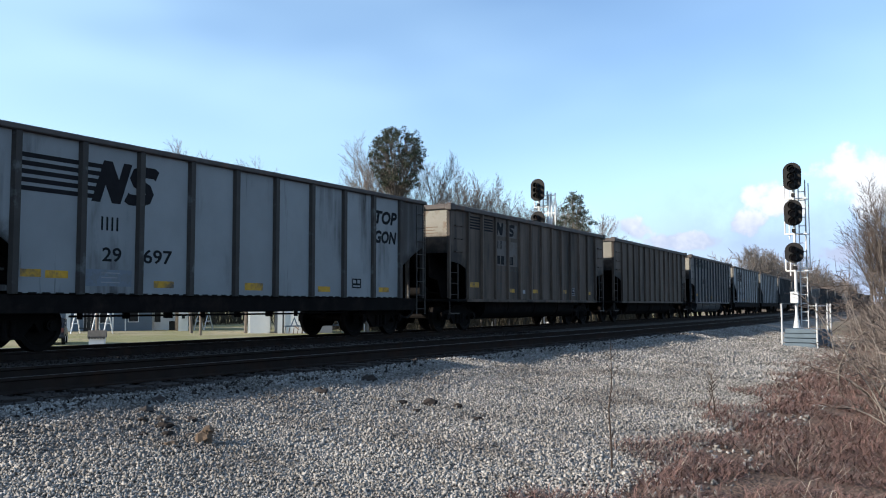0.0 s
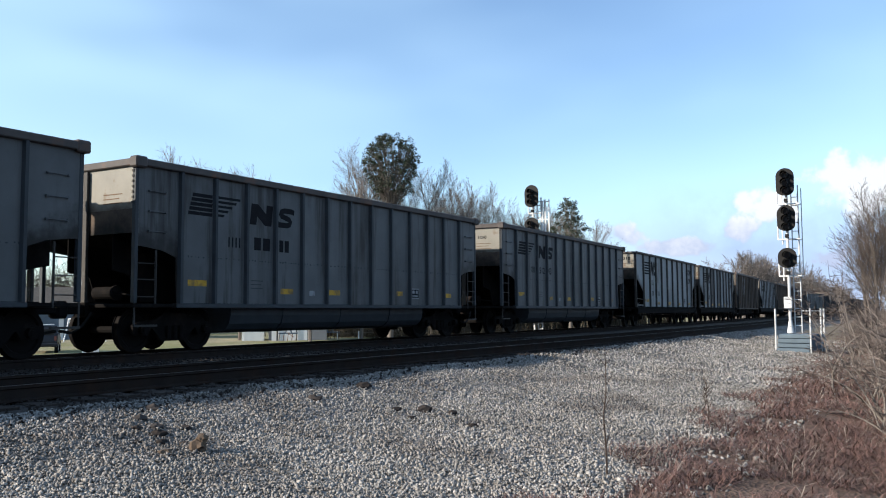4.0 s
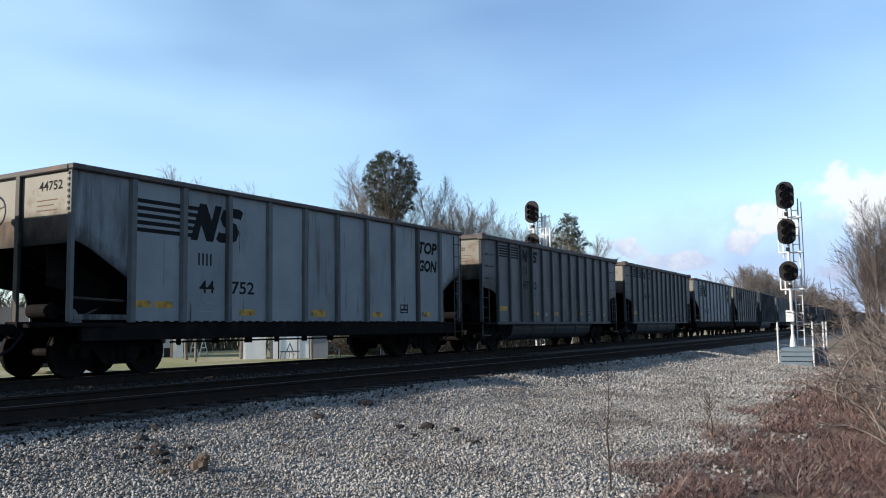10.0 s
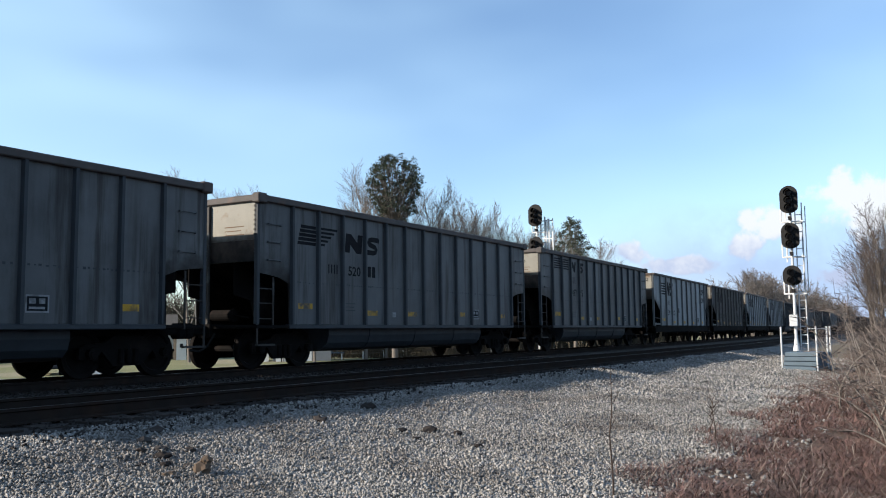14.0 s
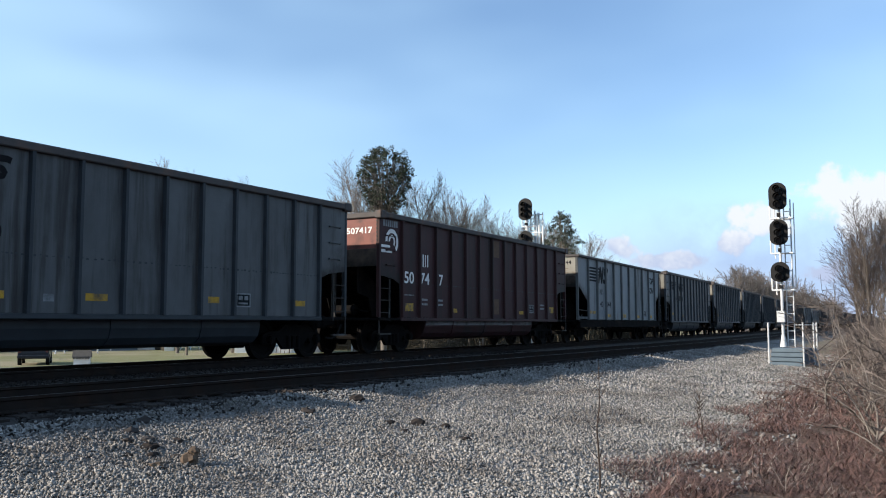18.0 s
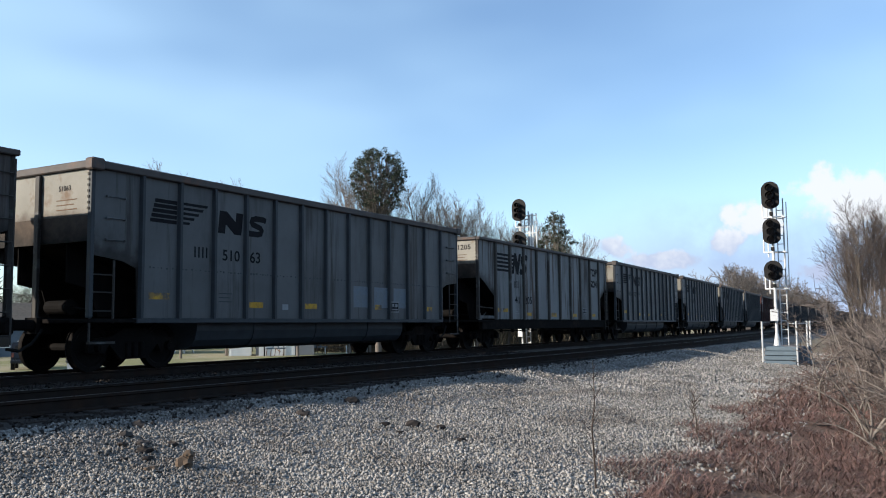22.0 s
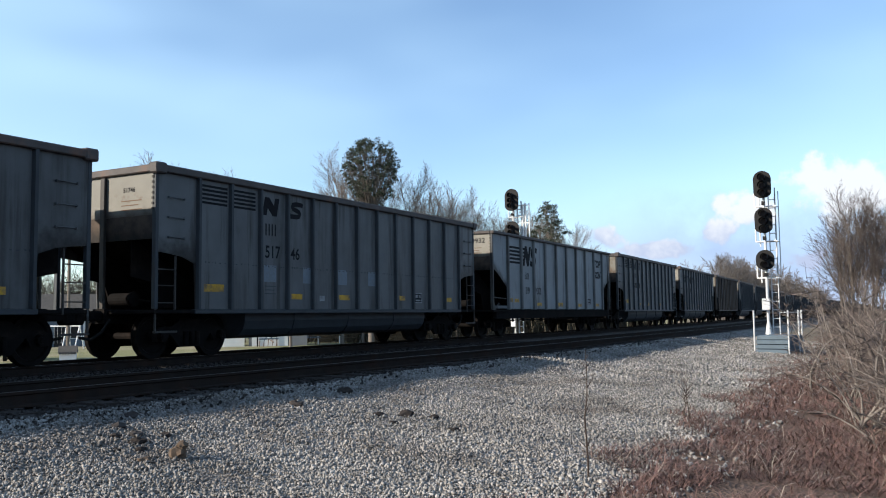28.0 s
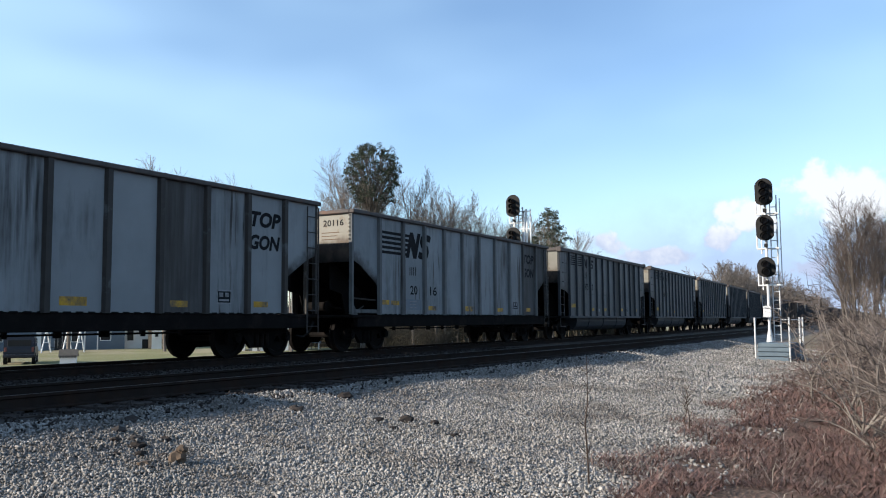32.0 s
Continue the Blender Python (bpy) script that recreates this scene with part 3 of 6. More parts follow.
def side_outline(kind, a=-9.0, b=9.0):
    """Side sheet between a and b in (y, z): lower corners cut away over the end platforms."""
    top = TOP[kind]
    if kind == "flat":
        c = [(-H, 2.45), (-H + 0.41, 2.30), (-H + 1.20, 1.86), (-H + 1.32, 1.78), (-H + 1.34, 1.0)]
    else:
        c = [(-H, 2.13), (-H + 0.35, 2.10), (-H + 0.75, 2.05), (-H + 1.10, 1.93), (-H + 1.15, 1.0)]
    full = [(-H, top)] + c + [(-y, z) for y, z in c[::-1]] + [(H, top)]
    if a < -H and b > H:
        return full
    if a < -H:
        return [(-H, top)] + c + [(b, 1.0), (b, top)]
    if b > H:
        return [(a, top), (a, 1.0)] + [(-y, z) for y, z in c[::-1]] + [(H, top)]
    return [(a, top), (a, 1.0), (b, 1.0), (b, top)]


def m_side(kind):
    return cached("side_" + kind, lambda bm: prism(bm, side_outline(kind), 'x', HALF - 0.03, HALF))


def m_panel(kind, i):
    ps = [-9.0] + POSTS[kind] + [9.0]
    if 0 < i < len(ps) - 2:
        w = ps[2] - ps[1]
        return cached("panel_" + kind, lambda bm: prism(bm, [(-w / 2, TOP[kind]), (-w / 2, 1.0), (w / 2, 1.0), (w / 2, TOP[kind])], 'x', HALF - 0.03, HALF)), (ps[i] + ps[i + 1]) / 2
    return cached("panel_%s_%d" % (kind, i), lambda bm: prism(bm, side_outline(kind, ps[i], ps[i + 1]), 'x', HALF - 0.03, HALF)), 0.0


def m_post(kind):
    def f(bm):
        d, w = (0.075, 0.098) if kind == "flat" else (0.085, 0.056)
        return prism(bm, [(HALF, -w), (HALF + d, -w * 0.6), (HALF + d, w * 0.6), (HALF, w)], 'z', 0.99, TOP[kind] - 0.05)
    return cached("post_" + kind, f)


def m_rim(kind):
    def f(bm):
        z0, z1 = (3.655, 3.76) if kind == "flat" else (3.70, 3.85)
        x = HALF + 0.10
        for sx in (-1, 1):
            box(bm, min(sx * x, sx * (x - 0.17)), max(sx * x, sx * (x - 0.17)), -H - 0.05, H + 0.05, z0, z1, 0.02)
        for sy in (-1, 1):
            box(bm, -x + 0.17, x - 0.17, min(sy * (H + 0.05), sy * (H - 0.1)), max(sy * (H + 0.05), sy * (H - 0.1)), z0, z1, 0.02)
        return bm
    return cached("rim_" + kind, f)


def m_cap(bm):
    """Raised corner casting on the rim."""
    return box(bm, -0.12, 0.12, -0.15, 0.15, 3.66, 3.885, 0.03)


def m_end(bm):
    return box(bm, -HALF + 0.03, HALF - 0.03, -H + 0.02, -H + 0.06, 2.86, 3.70)


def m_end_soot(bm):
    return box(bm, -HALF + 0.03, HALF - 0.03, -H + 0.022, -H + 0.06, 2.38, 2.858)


def m_slope(bm):
    return prism(bm, [(-H + 0.03, 2.49), (-H + 3.0, 0.98), (-H + 3.0, 1.04), (-H + 0.07, 2.53)], 'x', -HALF + 0.03, HALF - 0.03)


def m_web(bm):
    """Web plate stiffening the slope sheet, added to darken the gap; open towards the platform."""
    return prism(bm, [(-H + 0.10, 2.44), (-H + 0.10, 1.66), (-H + 0.66, 1.56), (-H + 0.86, 1.03), (-H + 2.85, 1.03)], 'x', -0.015, 0.015)


def m_end_stake(bm):
    return box(bm, -0.07, 0.07, -H - 0.05, -H + 0.02, 1.0, 3.68, 0.01)


def m_corner(bm):
    box(bm, HALF - 0.10, HALF + 0.012, -H - 0.012, -H + 0.08, 1.0, 3.70, 0.01)
    return bm


def m_tub(bm):
    """Rounded trough between the trucks with rounded end walls."""
    arc = [(1.30, 1.0), (1.30, 0.74), (1.24, 0.55), (1.10, 0.42), (0.9, 0.36), (0.6, 0.34)]
    prof = [(-a, z) for a, z in arc] + [(a, z) for a, z in arc[::-1]]
    prism(bm, prof, 'y', -H + 3.05, H - 3.05)
    return bm


def m_tub_rib(bm):
    arc = [(1.30, 1.0), (1.30, 0.74), (1.24, 0.55), (1.10, 0.42), (0.9, 0.36), (0.6, 0.34)]
    prof = [(-a, z) for a, z in arc] + [(a, z) for a, z in arc[::-1]]
    return prism(bm, [(a * 1.015, z - 0.012) for a, z in prof], 'y', -0.025, 0.025)


def m_sill(bm):
    return box(bm, HALF - 0.10, HALF + 0.06, -H + 1.1, H - 1.1, 0.90, 0.995, 0.012)


def m_sill_flat(bm):
    box(bm, HALF - 0.16, HALF - 0.01, -H + 0.3, H - 0.3, 0.66, 0.985, 0.012)
    for i in range(44):
        y = -H + 1.4 + i * 0.27
        box(bm, HALF - 0.02, HALF + 0.012, y, y + 0.16, 0.99, 1.018)
    return bm


def m_pipe(bm):
    tube(bm, (1.0, -4.4, 0.60), (1.0, 4.4, 0.60), 0.022, n=5)
    for i in range(9):
        y = -4.2 + i * 1.05
        box(bm, 0.96, 1.04, y, y + 0.07 + 0.06 * (i % 3), 0.545, 0.68)
    return bm


def m_centre(bm):
    return box(bm, -0.18, 0.18, -H - 0.1, H + 0.1, 0.72, 1.02)


def m_platform(bm):
    box(bm, -HALF, HALF + 0.03, -H - 0.02, -H + 1.15, 0.91, 0.985, 0.01)
    return bm


def m_ladder(bm):
    """Corner ladder on the side: stiles and rungs."""
    tube(bm, (HALF - 0.01, -H + 0.02, 0.55), (HALF - 0.01, -H + 0.02, 1.0), 0.025, n=5)
    tube(bm, (HALF - 0.01, -H + 0.56, 0.90), (HALF - 0.01, -H + 0.56, 2.05), 0.026, n=5)
    for z in (1.12, 1.46, 1.78):
        tube(bm, (HALF - 0.01, -H + 0.03, z), (HALF - 0.01, -H + 0.56, z), 0.013, n=5)
    box(bm, HALF - 0.05, HALF + 0.03, -H, -H + 0.6, 0.53, 0.57)
    return bm


def m_ladder_flat(bm):
    """Side ladder up the far corner and a handrail at the near one."""
    tube(bm, (HALF + 0.06, H - 0.02, 0.55), (HALF + 0.06, H - 0.02, 3.6), 0.02, n=5)
    tube(bm, (HALF + 0.06, H - 0.48, 0.55), (HALF + 0.06, H - 0.48, 3.6), 0.02, n=5)
    for i in range(8):
        z = 0.7 + i * 0.38
        tube(bm, (HALF + 0.06, H - 0.48, z), (HALF + 0.06, H - 0.02, z), 0.012, n=4)
    return bm


def m_handrail(bm):
    tube(bm, (HALF - 0.02, -H + 0.05, 1.42), (HALF - 0.02, -H + 1.22, 1.38), 0.022, n=5)
    tube(bm, (HALF - 0.02, -H + 0.05, 1.0), (HALF - 0.02, -H + 0.6, 1.22), 0.018, n=4)
    return bm


def m_grab(bm):
    """One grab iron with its two feet."""
    tube(bm, (HALF + 0.05, -0.22, 0), (HALF + 0.05, 0.22, 0), 0.011, n=4)
    for d in (-0.22, 0.22):
        box(bm, HALF, HALF + 0.06, d - 0.013, d + 0.013, -0.02, 0.02)
    return bm


def m_bolts(bm):
    for i in range(7):
        z = 2.95 + i * 0.105
        box(bm, HALF - 0.10, HALF - 0.05, -H - 0.03, -H - 0.012, z, z + 0.045)
    return bm


def m_step_beam(bm):
    """Pale beam along the edge of the end platform with its bracket."""
    box(bm, HALF - 0.06, HALF + 0.005, -H + 0.10, -H + 1.28, 1.03, 1.13, 0.01)
    return prism(bm, [(-H + 0.02, 0.985), (-H + 0.30, 0.985), (-H + 0.14, 1.22), (-H + 0.02, 1.22)], 'x', HALF - 0.05, HALF - 0.01)


def m_brake_cylinder(bm):
    """Brake cylinder on the end platform."""
    tube(bm, (-0.35, -H + 0.55, 1.22), (0.30, -H + 0.55, 1.22), 0.13, n=14)
    tube(bm, (0.30, -H + 0.55, 1.22), (0.36, -H + 0.55, 1.22), 0.155, n=14)
    return tube(bm, (0.36, -H + 0.55, 1.22), (0.85, -H + 0.52, 1.16), 0.022, n=6)


def m_brake_wheel(bm):
    n = 18
    for k in range(n):
        a, b = 2 * math.pi * k / n, 2 * math.pi * (k + 1) / n
        tube(bm, (-0.85 + 0.27 * math.cos(a), -H - 0.1, 3.15 + 0.27 * math.sin(a)), (-0.85 + 0.27 * math.cos(b), -H - 0.1, 3.15 + 0.27 * math.sin(b)), 0.02, n=4)
    for k in range(4):
        a = math.pi * k / 2 + 0.3
        tube(bm, (-0.85, -H - 0.06, 3.15), (-0.85 + 0.27 * math.cos(a), -H - 0.1, 3.15 + 0.27 * math.sin(a)), 0.012, n=4)
    tube(bm, (-0.85, -H + 0.02, 3.15), (-0.85, -H - 0.1, 3.15), 0.03, n=6)
    return bm


def m_coupler(bm):
    box(bm, -0.11, 0.11, -H - 0.56, -H + 0.1, 0.78, 0.98, 0.03)
    box(bm, -0.16, 0.14, -H - 0.78, -H - 0.52, 0.70, 1.04, 0.05)
    return bm


def m_hose(bm):
    p = [(0.30, -H - 0.05, 0.80), (0.34, -H - 0.3, 0.55), (0.32, -H - 0.55, 0.42), (0.26, -H - 0.78, 0.46)]
    for a, b in zip(p, p[1:]):
        tube(bm, a, b, 0.03, n=6)
    return bm


def m_wheel(bm):
    r = 0.457
    sec = [(0.10, 0.075), (0.12, 0.03), (0.34, 0.02), (0.37, 0.06), (r, 0.06), (r + 0.005, -0.05), (r + 0.028, -0.06), (r + 0.02, -0.085), (0.37, -0.085), (0.34, -0.02)]
    n = 22
    rings = []
    for k in range(n):
        a = 2 * math.pi * k / n
        rings.append([bm.verts.new((w, q * math.cos(a), q * math.sin(a))) for q, w in sec])
    for k in range(n):
        A, B = rings[k], rings[(k + 1) % n]
        for i in range(len(A) - 1):
            bm.faces.new((A[i], A[i + 1], B[i + 1], B[i]))
    bm.faces.new([q[0] for q in rings])
    bm.faces.new([q[-1] for q in rings][::-1])
    bmesh.ops.recalc_face_normals(bm, faces=bm.faces[:])
    return bm


def m_frame(bm):
    """Cast side frame of a truck with its bearing ends and springs."""
    pts = [(-1.12, 0.36), (-1.12, 0.56), (-0.98, 0.62), (-0.55, 0.66), (-0.3, 0.80), (0.3, 0.80), (0.55, 0.66), (0.98, 0.62), (1.12, 0.56), (1.12, 0.36), (0.72, 0.34), (0.62, 0.50), (0.34, 0.22), (-0.34, 0.22), (-0.62, 0.50), (-0.72, 0.34)]
    prism(bm, pts, 'x', 0.95, 1.05)
    return bm


def m_bearing(bm):
    tube(bm, (1.05, 0, 0.457), (1.17, 0, 0.457), 0.105, n=10)
    return tube(bm, (1.17, 0, 0.457), (1.19, 0, 0.457), 0.06, n=8)


def m_springs(bm):
    for y in (-0.18, 0, 0.18):
        tube(bm, (1.07, y, 0.27), (1.07, y, 0.54), 0.062, n=8)
    return bm


def m_axle(bm):
    return tube(bm, (-0.7, 0, 0), (0.7, 0, 0), 0.075, n=8)


def m_bolster(bm):
    return box(bm, -0.95, 0.95, -0.2, 0.2, 0.56, 0.78, 0.03)


TRUCK_AT = H - 1.55


def add_truck(car, sy, near):
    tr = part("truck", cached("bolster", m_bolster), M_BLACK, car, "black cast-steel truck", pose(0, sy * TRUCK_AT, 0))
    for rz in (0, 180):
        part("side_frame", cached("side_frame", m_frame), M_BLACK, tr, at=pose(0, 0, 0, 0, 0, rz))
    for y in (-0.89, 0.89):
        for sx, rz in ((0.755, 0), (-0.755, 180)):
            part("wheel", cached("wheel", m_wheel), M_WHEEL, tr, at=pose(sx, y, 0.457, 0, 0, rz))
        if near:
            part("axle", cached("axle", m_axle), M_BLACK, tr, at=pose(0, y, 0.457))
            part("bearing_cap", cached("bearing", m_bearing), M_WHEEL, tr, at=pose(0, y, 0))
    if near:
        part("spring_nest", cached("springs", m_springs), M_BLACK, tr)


# lettering on the wagons
TO_SIDE = Matrix(((0, 0, 1, 0), (1, 0, 0, 0), (0, 1, 0, 0), (0, 0, 0, 1)))
TO_END = Matrix(((1, 0, 0, 0), (0, 0, -1, 0), (0, 1, 0, 0), (0, 0, 0, 1)))


def letters(text, high, wide, bold=0.018, slant=0.0):
    """A flat mesh of the characters, as high as given, scaled to the width given."""
    key = "text_%s_%.2f_%.2f" % (text, high, wide)
    if key in CACHE:
        return CACHE[key]
    cu = bpy.data.curves.new("letters", 'FONT')
    cu.body = text
    cu.resolution_u = 3
    cu.offset = bold
    cu.shear = slant
    ob = new("letters", cu)
    me = bpy.data.meshes.new_from_object(ob)
    bpy.data.objects.remove(ob)
    bpy.data.curves.remove(cu)
    co = np.empty(len(me.vertices) * 3)
    me.vertices.foreach_get("co", co)
    co = co.reshape(-1, 3)
    lo, hi = co.min(0), co.max(0)
    co = (co - lo) / np.maximum(hi - lo, 1e-6) * np.array([wide, high, 0])
    me.vertices.foreach_set("co", co.ravel())
    me.materials.clear()
    me.update()
    CACHE[key] = me
    return me


def flat(polys):
    """A flat mesh of outlines in its own x, y."""
    vs, fs = [], []
    for p in polys:
        fs.append(tuple(range(len(vs), len(vs) + len(p))))
        vs += [(x, y, 0) for x, y in p]
    return vs, fs


def rect(x0, y0, x1, y1, skew=0.0):
    return [(x0, y0), (x1, y0), (x1 + skew, y1), (x0 + skew, y1)]


def flat_mesh(key, polys):
    if key not in CACHE:
        CACHE[key] = mesh_of(key, *flat(polys))
    return CACHE[key]


def block_a(x, y, w, h, s):
    """A bold slanted emblem block."""
    b = w * 0.30
    return [rect(x, y, x + b, y + h, s), rect(x + w - b, y, x + w, y + h, s), [(x + b + s, y + h), (x + b + s * 0.42, y + h * 0.42), (x + w - b, y), (x + w - b + s * 0.58, y + h * 0.58)]]


def block_b(x, y, w, h, s):
    """A bold emblem block: one thick band that swings from side to side."""
    line = [(1.0, 0.80), (0.86, 0.86), (0.40, 0.86), (0.20, 0.80), (0.15, 0.69), (0.24, 0.58), (0.50, 0.51), (0.74, 0.44), (0.83, 0.32), (0.78, 0.20), (0.60, 0.14), (0.12, 0.14), (0.0, 0.20)]
    out, last = [], None
    for i, (u, v) in enumerate(line):
        (u0, v0), (u1, v1) = line[max(i - 1, 0)], line[min(i + 1, len(line) - 1)]
        dx, dy = (u1 - u0) * w, (v1 - v0) * h
        ln = math.hypot(dx, dy)
        px, py = -dy / ln * h * 0.135, dx / ln * h * 0.135
        c = (x + u * w + s * v, y + v * h)
        edge = ((c[0] + px, c[1] + py), (c[0] - px, c[1] - py))
        if last:
            out.append([last[0], last[1], edge[1], edge[0]])
        last = edge
    return out


LOGO_FLAT = [rect(1.44, 2.69 + i * 0.138, 2.96 + i * 0.045, 2.77 + i * 0.138, 0.026) for i in range(5)] + block_a(2.90, 2.64, 0.66, 0.76, 0.26) + block_b(3.66, 2.64, 0.66, 0.76, 0.16)
LOGO_TUB1 = [rect(1.32, 3.20 + i * 0.088, 2.12, 3.25 + i * 0.088) for i in range(5)] + [rect(2.29, 3.20 + i * 0.088, 3.08, 3.25 + i * 0.088) for i in range(5)] + block_a(3.32, 3.14, 0.54, 0.42, 0.10) + block_b(4.34, 3.14, 0.50, 0.42, 0.06)
LOGO_TUB2 = [rect(1.42 + i * 0.03, 2.86 + i * 0.098, 2.14, 2.935 + i * 0.098, 0.01) for i in range(5)] + [rect(2.29, 2.88 + i * 0.098, 2.50 + i * 0.13, 2.935 + i * 0.098, 0.03) for i in range(5)] + block_a(3.36, 2.80, 0.76, 0.48, 0.06) + block_b(4.32, 2.80, 0.60, 0.48, 0.06)
THIN = (0.0, 0.115, 0.23, 0.345)
MARK_FLAT = [rect(3.13 + q, 2.14, 3.175 + q, 2.39) for q in THIN]
MARK_TUB1 = [rect(3.44 + q, 2.68, 3.485 + q, 2.95) for q in THIN]
MARK_TUB2 = [rect(2.66 + q, 2.24, 2.705 + q, 2.46) for q in THIN]
FRAME_PLATE = [rect(0, 0, 0.46, 0.03), rect(0, 0.27, 0.46, 0.30), rect(0, 0.03, 0.03, 0.27), rect(0.43, 0.03, 0.46, 0.27), rect(0.07, 0.15, 0.20, 0.24), rect(0.26, 0.15, 0.38, 0.24), rect(0.07, 0.06, 0.38, 0.10)]


def decal(car, name, mesh, mat, y, z, lift=0.004, label=""):
    return part(name, mesh, mat, car, label, Matrix.Translation((HALF + lift, -H + y, z)) @ TO_SIDE)


def emblem(car, key, polys, stripes, ink):
    """The wagon's emblem: each stripe and each of the two bold blocks is a part."""
    for i in range(stripes):
        decal(car, "emblem_stripe", flat_mesh("%s_stripe_%d" % (key, i), polys[i:i + 1]), ink, 0, 0)
    decal(car, "emblem_block", flat_mesh(key + "_slanted", polys[stripes:stripes + 3]), ink, 0, 0, 0.0045)
    decal(car, "emblem_block", flat_mesh(key + "_barred", polys[stripes + 3:]), ink, 0, 0, 0.005)


def mark_car(car, kind, style, number, ink, rnd):
    """Emblem, numbers, yellow markers and plates of a wagon's near side; numbers that cannot be read are bars."""
    n1, n2 = number
    if style == "flat":
        emblem(car, "emblem_flat", LOGO_FLAT, 5, ink)
        decal(car, "reporting_mark", flat_mesh("mark_flat", MARK_FLAT), ink, 0, 0)
        spots = [(3.17, 0, 1.58, 0.26, 0.44), (4.13, 0, 1.58, 0.27, 0.74)]
        decal(car, "lettering", letters("TOP", 0.36, 1.10, 0.045, 0.2), M_INK, 12.06, 2.94)
        decal(car, "lettering", letters("GON", 0.34, 1.10, 0.045, 0.2), M_INK, 12.04, 2.43)
        ys, plate = [(1.50, 1.27, 0.40), (2.02, 1.26, 0.46), (4.36, 1.13, 0.52), (6.95, 1.12, 0.60), (9.6, 1.12, 0.50), (12.25, 1.14, 0.50)], (11.0, 1.20)
    elif style == "tub1":
        emblem(car, "emblem_tub_upper", LOGO_TUB1, 10, ink)
        decal(car, "reporting_mark", flat_mesh("mark_tub_upper", MARK_TUB1), ink, 0, 0)
        spots = [(3.44, 0, 2.16, 0.29, 0.56), (4.40, 0, 2.17, 0.28, 0.36)]
        ys, plate = [(1.42, 1.36, 0.64), (4.44, 1.23, 0.44), (6.45, 1.23, 0.5), (9.62, 1.25, 0.34), (12.46, 1.23, 0.42)], (10.47, 1.18)
    else:
        emblem(car, "emblem_tub_lower", LOGO_TUB2, 10, ink)
        decal(car, "reporting_mark", flat_mesh("mark_tub_lower", MARK_TUB2), ink, 0, 0)
        spots = [(3.52, 0, 2.22, 0.24, 0.56), (4.42, 0, 2.22, 0.25, 0.36)]
        ys, plate = [(1.42, 1.36, 0.56), (4.44, 1.23, 0.48), (6.45, 1.23, 0.5), (9.62, 1.25, 0.34), (12.46, 1.23, 0.42)], (10.47, 1.18)
    for txt, (y, _, z, hi, wd) in zip((n1, n2), spots):
        if txt:
            decal(car, "number", letters(txt, hi, wd if len(txt) > 1 else wd / 2), ink, y, z)
        else:
            decal(car, "number", flat_mesh("bars_%.2f" % wd, [rect(0, 0, wd * 0.42, hi), rect(wd * 0.55, 0, wd, hi)]), ink, y, z)
    for y, z, w in ys:
        hh = 0.13 if w < 0.58 else 0.16
        decal(car, "marker", flat_mesh("marker_%.2f" % w, [rect(0, 0, w, hh)]), M_YELLOW, y + rnd.uniform(-0.05, 0.05), z)
    decal(car, "plate", flat_mesh("plate_back", [rect(0.0, 0.0, 0.46, 0.30)]), M_INK, plate[0], plate[1], 0.003)
    decal(car, "plate_border", flat_mesh("plate_frame", FRAME_PLATE), M_FADED, plate[0], plate[1], 0.006)
    decal(car, "small_print", flat_mesh("print", [rect(0, i * 0.085, 0.42 - 0.06 * (i % 2), i * 0.085 + 0.02) for i in range(3)]), M_FADED if style == "flat" else M_POSTGREY, *((3.16, 1.20) if style == "flat" else (3.42, 1.34)))
    if style != "flat":
        decal(car, "placard", flat_mesh("placard", [rect(0, 0, 0.22, 0.13)]), M_PATCH, 5.6, 1.2)


CORNER = {}


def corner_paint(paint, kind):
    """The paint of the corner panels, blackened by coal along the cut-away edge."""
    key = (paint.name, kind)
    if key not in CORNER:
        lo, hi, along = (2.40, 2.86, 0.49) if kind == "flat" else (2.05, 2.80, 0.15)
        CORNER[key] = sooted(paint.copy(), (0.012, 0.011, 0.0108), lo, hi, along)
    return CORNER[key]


def weld_row():
    """The dotted weld line along the middle of the sheets."""
    rnd = random.Random(8)
    out = []
    y = 1.3
    while y < 13.4:
        w = rnd.uniform(0.03, 0.07)
        out.append(rect(y, 1.96 + rnd.uniform(-0.012, 0.012), y + w, 1.985 + rnd.uniform(-0.01, 0.014)))
        y += w + rnd.uniform(0.03, 0.12)
    return out


def end_mark(car, number, kind):
    if number:
        hi, wd = (0.17, 0.70) if kind == "flat" else (0.10, 0.36)
        part("end_number", letters(number, hi, wd), M_INK, car, at=Matrix.Translation((0.58, -H + 0.016, 3.34)) @ TO_END)
    part("end_print", flat_mesh("end_print", [rect(0, i * 0.09, 0.62 - 0.1 * (i % 2), i * 0.09 + 0.018) for i in range(3)]), M_RUSTY, car, at=Matrix.Translation((0.52, -H + 0.016, 2.98)) @ TO_END)


